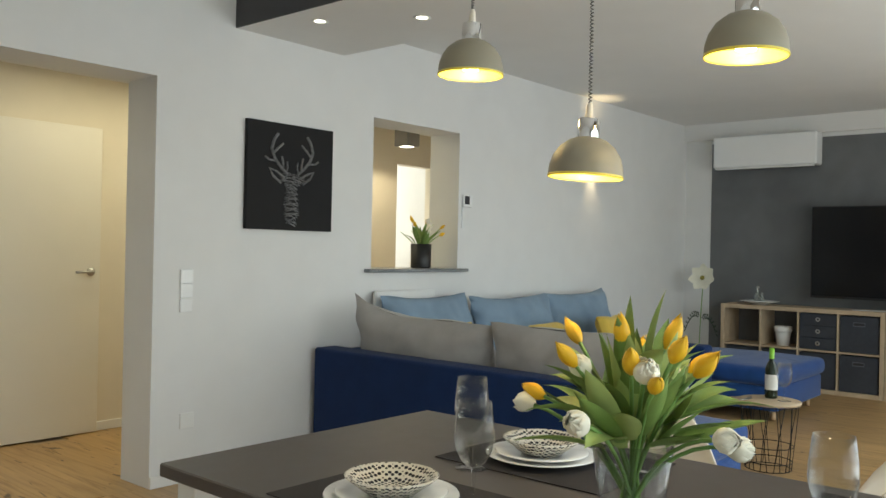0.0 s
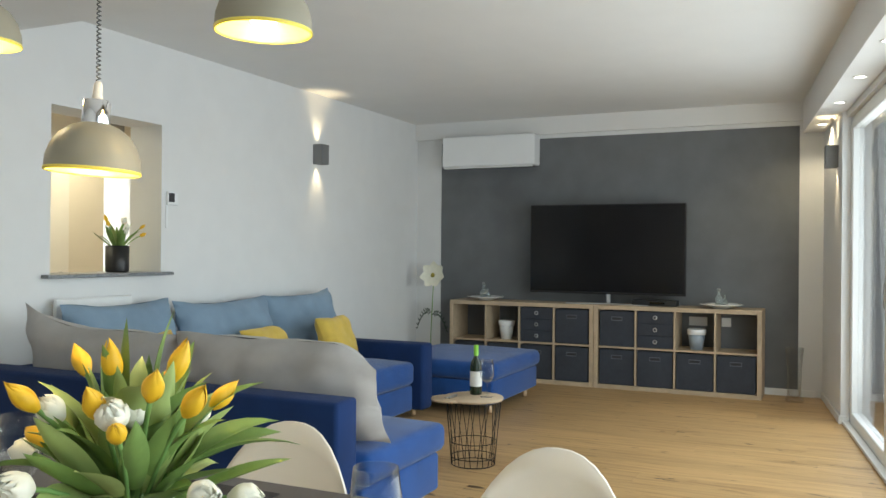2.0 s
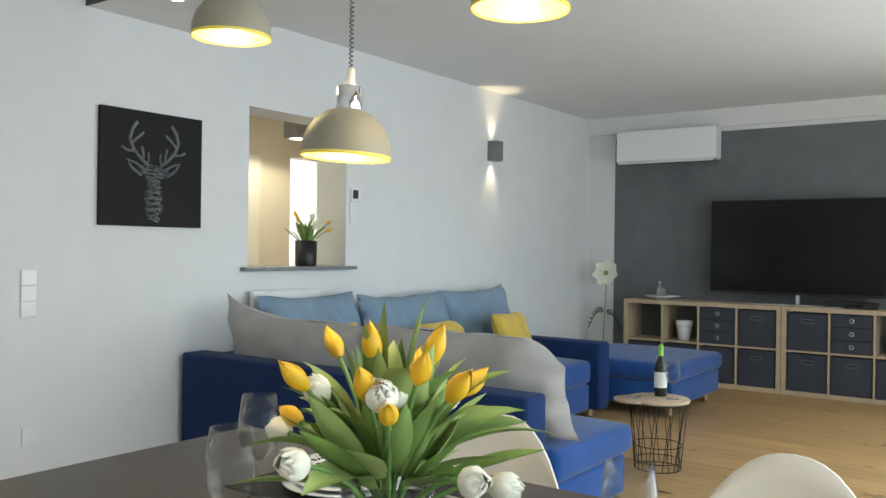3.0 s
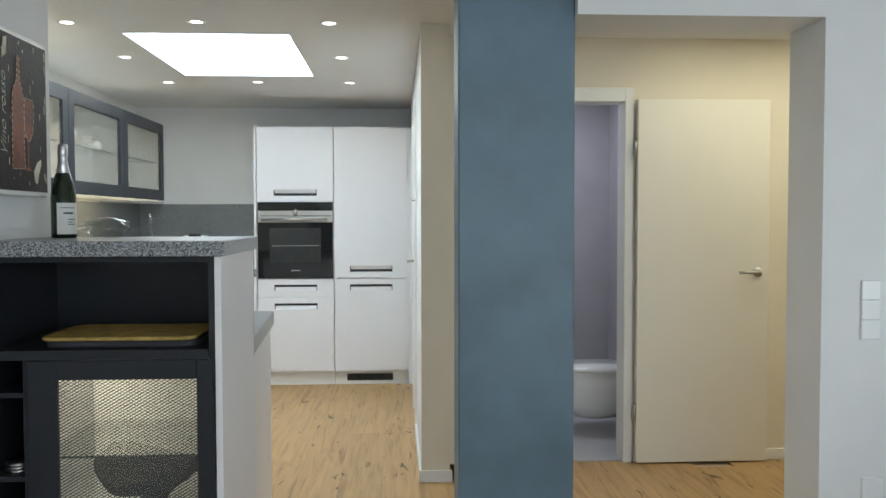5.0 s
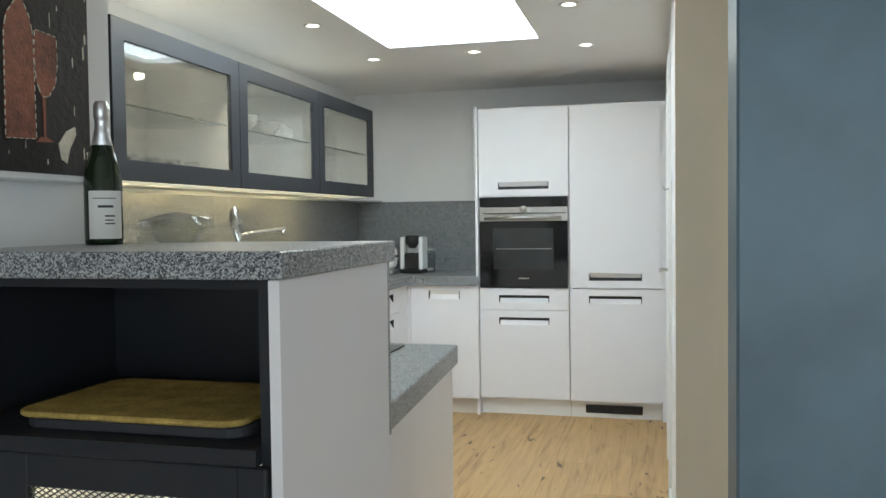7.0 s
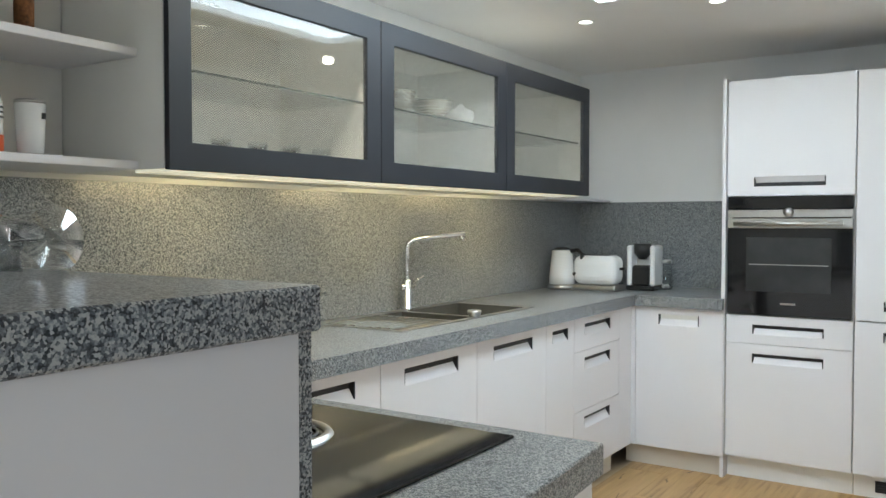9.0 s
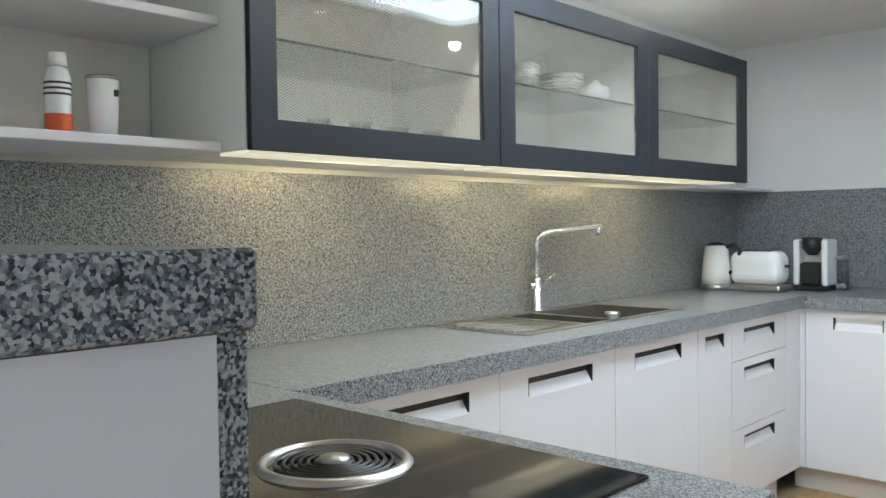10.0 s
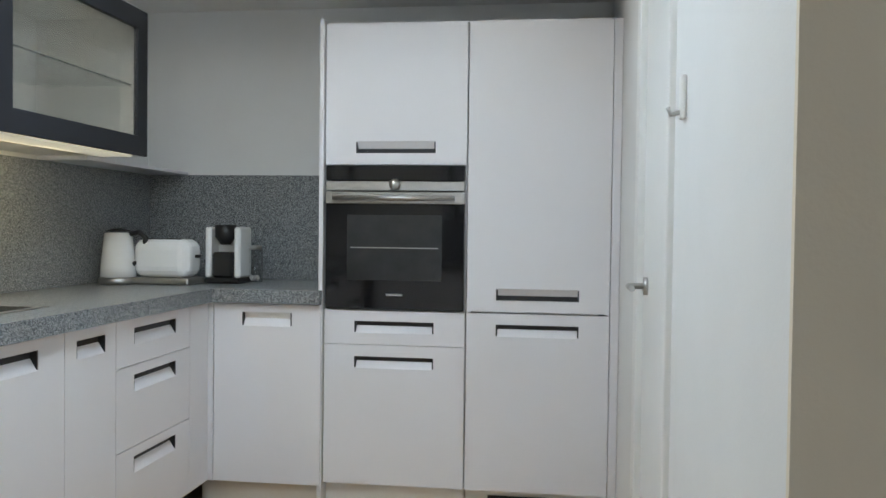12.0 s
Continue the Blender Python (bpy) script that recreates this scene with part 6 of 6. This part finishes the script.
def blossom_mesh(m, s, double=False, seed=0):
    """A closed tulip of six overlapping petals, or a ruffled double one of three rings of petals."""
    b = bmesh.new()
    r0 = random.Random(seed)
    rings = [(6, 1.0, 0.95, 0.26), (6, 0.98, 1.0, 0.06), (5, 0.94, 1.0, 0.0), (5, 0.88, 0.99, 0.0), (4, 0.72, 0.97, 0.0)] if double else [(3, 1.0, 1.0, 0.0), (3, 0.90, 1.04, 0.0)]
    for q, (count, wide, tall, loose_) in enumerate(rings):
        for k in range(count):
            a0 = 2 * math.pi * (k + 0.5 * q) / count + r0.uniform(-0.12, 0.12)
            tip = tall * r0.uniform(0.88, 1.06)
            opened = loose_ * r0.uniform(0.2, 1.2)
            rows = []
            for i in range(8):
                t = i / 7
                r = (math.sin(math.pi * (0.12 + (0.76 if loose_ else 0.85) * t)) * 0.50 + opened * t * t) * wide
                half = (1.02 if not double else 0.80) * (1 - t ** 4.5) ** 0.7 + 0.04
                row = []
                for j in range(-2, 3):
                    a = a0 + half * j / 2
                    rr = r * (1 - 0.06 * (j / 2) ** 2) + (0.11 if double else 0.012) * noise.noise(Vector((a * 4, t * 5, seed + q))) * t
                    row.append(b.verts.new(m @ Vector((s * rr * math.cos(a), s * rr * math.sin(a), s * (1.30 if double else 2.0) * t * tip - 0.10 * s * (j / 2) ** 2 * t))))
                rows.append(row)
            for p_, q_ in zip(rows, rows[1:]):
                for j in range(4):
                    f = b.faces.new((p_[j], p_[j + 1], q_[j + 1], q_[j]))
                    f.smooth = True
    return b


def bouquet(name, c, zr, zb, blooms, leaves, seed, label, scale=1.0):
    """Tulips standing in a vase: c the middle, zr the rim, zb the bottom.
    blooms: (dx, dy, top height, colour); leaves: (count, least and most lean, shortest and longest, lowest and highest start)."""
    r = random.Random(seed)
    g = thing(name, (c[0], c[1], zb), label, "flowers")
    for k, (dx, dy, top, col) in enumerate(blooms):
        a = math.atan2(dy, dx)
        foot = Vector((c[0] - 0.03 * scale * math.cos(a), c[1] - 0.03 * scale * math.sin(a), zb + 0.01))
        tip = Vector((c[0] + dx, c[1] + dy, top - 0.026 * scale))
        mid = Vector((c[0] + 0.25 * dx, c[1] + 0.25 * dy, zr + 0.3 * (top - zr)))
        pts = [foot * (1 - t) ** 2 + mid * 2 * t * (1 - t) + tip * t * t for t in [i / 8 for i in range(9)]]
        st = part("stem", tube(pts, 0.0034 * scale, 6), "stem", g)
        d = (pts[-1] - pts[-2]).normalized()
        q = d.to_track_quat("Z", "Y").to_matrix().to_4x4()
        white = col == "petal_w"
        sz = (0.035 if white else 0.0265) * scale * r.uniform(0.9, 1.1)
        part("blossom", blossom_mesh(Matrix.Translation(tip - d * 0.008) @ q, sz, white, k), col, st, "cream white double tulip blossom" if white else "yellow tulip blossom")
    n, lean0, lean1, len0, len1, z0, z1 = leaves
    for k in range(n):
        a = 2.39996 * k + r.uniform(-0.3, 0.3)
        f = (k + 0.5) / n
        lean = lean0 + (lean1 - lean0) * f ** 1.3 + r.uniform(-6, 6)
        out = 0.02 + 0.035 * f
        base = Vector((c[0] + out * scale * math.cos(a), c[1] + out * scale * math.sin(a), z0 + (z1 - z0) * r.random() * (1 - 0.6 * f)))
        m = Matrix.Translation(base) @ Matrix.Rotation(a, 4, "Z") @ Matrix.Rotation(radians(lean), 4, "Y")
        part("leaf", leaf_mesh(r.uniform(len0, len1), 0.0225 * scale * r.uniform(0.7, 1.25), r.uniform(-0.25, 0.75), r.uniform(-0.7, 0.7), m, 0.6), r.choice(["leaf", "leaf", "leaf2"]), g)
    return g


pc = (3.67, 3.74)
c = thing("flower_pot", (pc[0], pc[1], 1.108), "glossy black cylindrical flower pot on the sill", "pot")
part("pot", lathe([(0, 0), (0.068, 0), (0.072, 0.01), (0.074, 0.17), (0.068, 0.17), (0.066, 0.02), (0, 0.02)], (pc[0], pc[1], 1.1085), 32), "black", c)
bouquet("sill_tulips", pc, 1.27, 1.13, [(0.085, 0.03, 1.45, "petal_y"), (-0.05, 0.04, 1.46, "petal_y"), (-0.11, -0.04, 1.43, "petal_y"), (0.0, -0.06, 1.38, "petal_w"), (0.13, -0.07, 1.42, "petal_y"), (-0.04, -0.09, 1.45, "petal_w"), (0.03, -0.04, 1.41, "petal_w"), (0.17, -0.03, 1.37, "petal_y")], (16, 3, 48, 0.10, 0.165, 1.26, 1.31), 12, "yellow and white tulips in a black pot", 0.95)

# dining table
TZ = 0.75
t = thing("dining_table", (0.75, 0.55, 0), "dining table with a dark taupe top", "table")
part("tabletop", box(0.30, 1.20, -0.45, 1.46, TZ - 0.03, TZ, bevel=0.003), "table", t)
for x in (0.36, 1.14):
    for y in (-0.38, 1.39):
        part("leg", box(x - 0.035, x + 0.035, y - 0.035, y + 0.035, 0, TZ - 0.031, bevel=0.003), "trim", t)
def placemat(x0, x1, y0, y1):
    return solo("placemat", box(x0, x1, y0, y1, TZ + 0.0005, TZ + 0.003), "mat", "dark brown woven placemat on the table", "placemat", "placemats")
def place_setting(x, y):
    z = TZ + 0.0035
    solo("dinner_plate", lathe([(0, 0.0), (0.08, 0.0), (0.125, 0.014), (0.132, 0.016), (0.13, 0.019), (0.08, 0.006), (0, 0.005)], (x, y, z), 40), "white_cer", "large white dinner plate on a placemat", "plate", "dinner plates")
    solo("side_plate", lathe([(0, 0.0), (0.06, 0.0), (0.105, 0.012), (0.11, 0.014), (0.108, 0.017), (0.06, 0.006), (0, 0.005)], (x, y, z + 0.0085), 40), "white_cer", "smaller white plate with a dark line rim", "plate", "side plates")
    solo("soup_bowl", lathe([(0, 0.0), (0.045, 0.0), (0.085, 0.03), (0.092, 0.036), (0.089, 0.038), (0.08, 0.032), (0.045, 0.010), (0, 0.008)], (x, y, z + 0.016), 40), "pattern", "shallow bowl with black and cream woven pattern", "bowl", "patterned bowls")
placemat(0.78, 1.13, 0.62, 1.06)
placemat(0.32, 0.64, 0.66, 1.10)
placemat(0.80, 1.13, -0.12, 0.30)
place_setting(0.93, 0.86)
place_setting(0.452, 0.885)
place_setting(1.00, 0.06)
for x, y in ((0.537, 0.752), (0.762, 0.938), (0.73, 0.165)):
    wine_glass(pose(x, y, TZ + 0.0005), "clear stemmed wine glass on the dining table", "table wine glasses", 0.97)
f = thing("fork", (0.97, 0.70, TZ), "steel fork beside the plate", "cutlery")
part("fork_handle", tube([(0.99, 0.60, TZ + 0.006), (0.99, 0.72, TZ + 0.008)], 0.004, 6), "steel", f)
part("fork_head", box(0.980, 1.0, 0.72, 0.78, TZ + 0.006, TZ + 0.009), "steel", f)

# vase with tulips
vc = (0.515, 0.410)
VZ = TZ + 0.0005
solo("glass_vase", lathe([(0, 0), (0.046, 0), (0.049, 0.01), (0.053, 0.09), (0.066, 0.19), (0.0635, 0.19), (0.0505, 0.09), (0.046, 0.012), (0, 0.012)], (*vc, VZ), 40), "glass", "clear glass vase on the dining table", "vase")
blooms = [(0.035, 0.127, 1.115, "petal_y"), (-0.027, 0.006, 1.125, "petal_y"), (-0.105, -0.050, 1.095, "petal_y"), (0.021, -0.049, 1.122, "petal_y"), (-0.075, -0.103, 1.115, "petal_y"), (-0.037, -0.125, 1.092, "petal_y"), (-0.115, -0.092, 1.072, "petal_y"), (-0.120, 0.041, 1.098, "petal_y"),
          (0.105, 0.04, 1.085, "petal_y"), (0.09, -0.06, 1.075, "petal_y"), (0.02, 0.19, 1.012, "petal_y"),
          (0.010, 0.205, 0.995, "petal_w"), (-0.165, -0.005, 1.015, "petal_w"), (-0.072, -0.172, 1.005, "petal_w"), (0.022, -0.150, 0.975, "petal_w"), (-0.100, -0.070, 1.085, "petal_w"), (-0.085, 0.040, 1.080, "petal_w"), (0.085, -0.02, 1.05, "petal_w"), (-0.03, -0.03, 1.07, "petal_w")]
bouquet("tulip_bouquet", vc, 0.94, VZ + 0.014, blooms, (78, 2, 72, 0.085, 0.18, 0.925, 1.02), 5, "bouquet of yellow and cream white tulips")


# shell chairs
def shell_chair(m, label):
    c = thing("shell_chair", (0, 0, 0), label, "chair", "dining chairs")
    b = bmesh.new()
    n, k = 16, 14
    grids = []
    for off in (0.0, 0.008):
        g = []
        for i in range(n + 1):
            t = i / n
            if t < 0.5:
                u = t / 0.5
                px, pz, w = -0.22 + 0.36 * u, 0.45 - 0.02 * math.sin(math.pi * u), 0.205 + 0.03 * u
            else:
                u = (t - 0.5) / 0.5
                px, pz, w = 0.14 + 0.10 * math.sin(u * 1.3), 0.45 + 0.375 * u ** 1.25, 0.235 - 0.03 * u
            row = []
            for j in range(k + 1):
                s_ = 2 * j / k - 1
                lift = 0.10 * abs(s_) ** 3 * (1 - abs(2 * t - 1)) + (0.05 * abs(s_) ** 2.5 if t < 0.5 else 0)
                fwd = -0.075 * abs(s_) ** 2.2 * max(0, (t - 0.35) / 0.65)
                lift -= 0.20 * abs(s_) ** 2.4 * max(0, (t - 0.5) / 0.5) ** 2
                row.append(b.verts.new((px + fwd + off * (1 if t > 0.5 else 0), s_ * w, pz + lift - off * (1 if t <= 0.5 else 0))))
            g.append(row)
        grids.append(g)
    for g in grids:
        for i in range(n):
            for j in range(k):
                f = b.faces.new((g[i][j], g[i + 1][j], g[i + 1][j + 1], g[i][j + 1]))
                f.smooth = True
    A, B_ = grids
    for i in range(n):
        for j in (0, k):
            b.faces.new((A[i][j], A[i + 1][j], B_[i + 1][j], B_[i][j]))
    for j in range(k):
        for i in (0, n):
            b.faces.new((A[i][j], A[i][j + 1], B_[i][j + 1], B_[i][j]))
    part("shell", b, "shell", c)
    for sx in (-1, 1):
        for sy in (-1, 1):
            part("leg", tube([(0.08 * sx, 0.08 * sy, 0.425), (0.20 * sx, 0.19 * sy, 0.0)], 0.014, 10, taper=0.7), "beech", c)
    c.matrix_basis = m
    return c


ch = shell_chair(pose(1.22, 0.80, 0, 0, 0, 4), "cream moulded shell chair with wooden legs at the table")
copy_thing(ch, pose(1.25, 0.14, 0, 0, 0, -3))

# pendant lamps
def pendant(x, y, z, tilt):
    e = thing("pendant_lamp", (x, y, CEIL), "beige enamel dome pendant lamp, lit, on a spiral cord", "pendant lamp", "pendant lamps over the table")
    m = Matrix.Translation((x, y, z)) @ pose(0, 0, 0, tilt[0], tilt[1])
    R = 0.065
    outer = [(R, 0.0), (R * 0.985, 0.018), (R * 0.90, 0.036), (R * 0.74, 0.052), (R * 0.5, 0.064), (R * 0.29, 0.069)]
    inner = [(R * 0.27, 0.066), (R * 0.48, 0.061), (R * 0.72, 0.049), (R * 0.88, 0.033), (R * 0.965, 0.017), (R * 0.98, 0.0)]
    part("shade", lathe(outer, m=m, seg=40), "lamp_out", e, "beige enamel dome shade")
    part("shade_lining", lathe(inner, m=m, seg=40), "lamp_in", e)
    part("shade_rim", lathe([(R * 0.955, 0.0005), (R * 0.98, -0.002), (R * 1.012, -0.0015), (R * 1.012, 0.0015), (R * 1.0005, 0.003)], m=m, seg=40), "lamp_in", e, "yellow enamel rim")
    part("lamp_cap", lathe([(0.0195, 0.066), (0.0195, 0.099), (0.017, 0.102), (0, 0.102)], m=m, seg=28), "chrome", e, "polished chrome cap")
    part("cord_grip", lathe([(0.0085, 0.102), (0.0065, 0.112), (0.006, 0.125), (0.003, 0.13), (0, 0.13)], m=m, seg=14), "shell", e)
    part("bulb", lathe([(0, 0.006), (0.016, 0.010), (0.022, 0.024), (0.018, 0.040), (0.010, 0.054), (0, 0.056)], m=m, seg=20), "bulb", e, "glowing bulb")
    p0 = m @ Vector((0, 0, 0.128))
    n = 170
    turns = []
    for i in range(n * 6 + 1):
        a = 2 * math.pi * i / 6
        turns.append((p0.x + 0.0028 * math.cos(a), p0.y + 0.0028 * math.sin(a), p0.z + (CEIL - 0.02 - p0.z) * i / (n * 6)))
    part("cord", tube(turns, 0.0011, 4), "cord", e, "spiral cord")
    part("canopy", lathe([(0, -0.03), (0.03, -0.03), (0.045, -0.004), (0.045, -0.0005), (0, -0.0005)], (x, y, CEIL), 24), "chrome", e)
    lamp("pendant_light", "POINT", Matrix.Translation(m @ Vector((0, 0, 0.004))), 2.3, (1.0, 0.76, 0.46), 0.02)


pendant(0.578, 0.813, 1.588, (1, 0))
pendant(0.556, 0.533, 1.372, (2, 2))
pendant(0.604, 0.273, 1.557, (1, 0))

# flower ornament and floor vase
f = thing("flower_ornament", (7.5, 3.36, 0), "tall metal flower ornament with a white bloom", "ornament")
fx, fy = 7.45, 3.285
part("stalk", tube([(fx, fy + 0.03, 0.0), (fx, fy + 0.03, 0.4), (fx, fy + 0.015, 0.75), (fx, fy, 1.0)], 0.005, 8), "stem", f)
part("foot", lathe([(0, 0), (0.07, 0), (0.07, 0.008), (0, 0.012)], (fx, fy + 0.03, 0), 20), "wire", f)
for k in range(7):
    a = 2 * math.pi * k / 7
    m = Matrix.Translation((fx - 0.01, fy, 1.01)) @ Matrix.Rotation(radians(-75), 4, "Y") @ Matrix.Rotation(a, 4, "Z") @ Matrix.Rotation(radians(84), 4, "Y")
    part("petal", leaf_mesh(0.150, 0.066, -0.4, 0.1, m, 0.2), "petal_w", f)
part("centre", lathe([(0, 0.012), (0.018, 0.008), (0.024, 0), (0, -0.004)], m=Matrix.Translation((fx - 0.03, fy, 1.012)) @ pose(0, 0, 0, 0, -80), seg=16), mat("olive flower centre", (0.30, 0.26, 0.05), 0.8), f)
b = bmesh.new()
for sgn, z0 in ((1, 0.62), (-1, 0.60)):
    pts = [Vector((fx, fy + 0.02 + sgn * 0.16 * t, z0 + 0.16 * t - 0.30 * t * t)) for t in [i / 8 for i in range(9)]]
    tube(pts, 0.003, 5, b)
    for i in range(1, 9):
        for s_ in (-1, 1):
            a_ = pts[i]
            e_ = a_ + Vector((0, sgn * 0.02, s_ * 0.035))
            v = [b.verts.new(q) for q in (a_, a_.lerp(e_, 0.5) + Vector((0.002, 0.010, 0)), e_, a_.lerp(e_, 0.5) - Vector((0.002, 0.010, 0)))]
            b.faces.new(v)
part("fronds", b, mat("dark green metal frond", (0.03, 0.06, 0.035), 0.5, 0.3), f)
solo("floor_vase", lathe([(0, 0), (0.075, 0), (0.075, 0.012), (0.055, 0.05), (0.06, 0.3), (0.075, 0.46), (0.072, 0.46), (0.056, 0.3), (0.05, 0.06), (0, 0.03)], (7.42, -0.15, 0), 32), "glass", "tall clear glass floor vase in the corner", "vase")
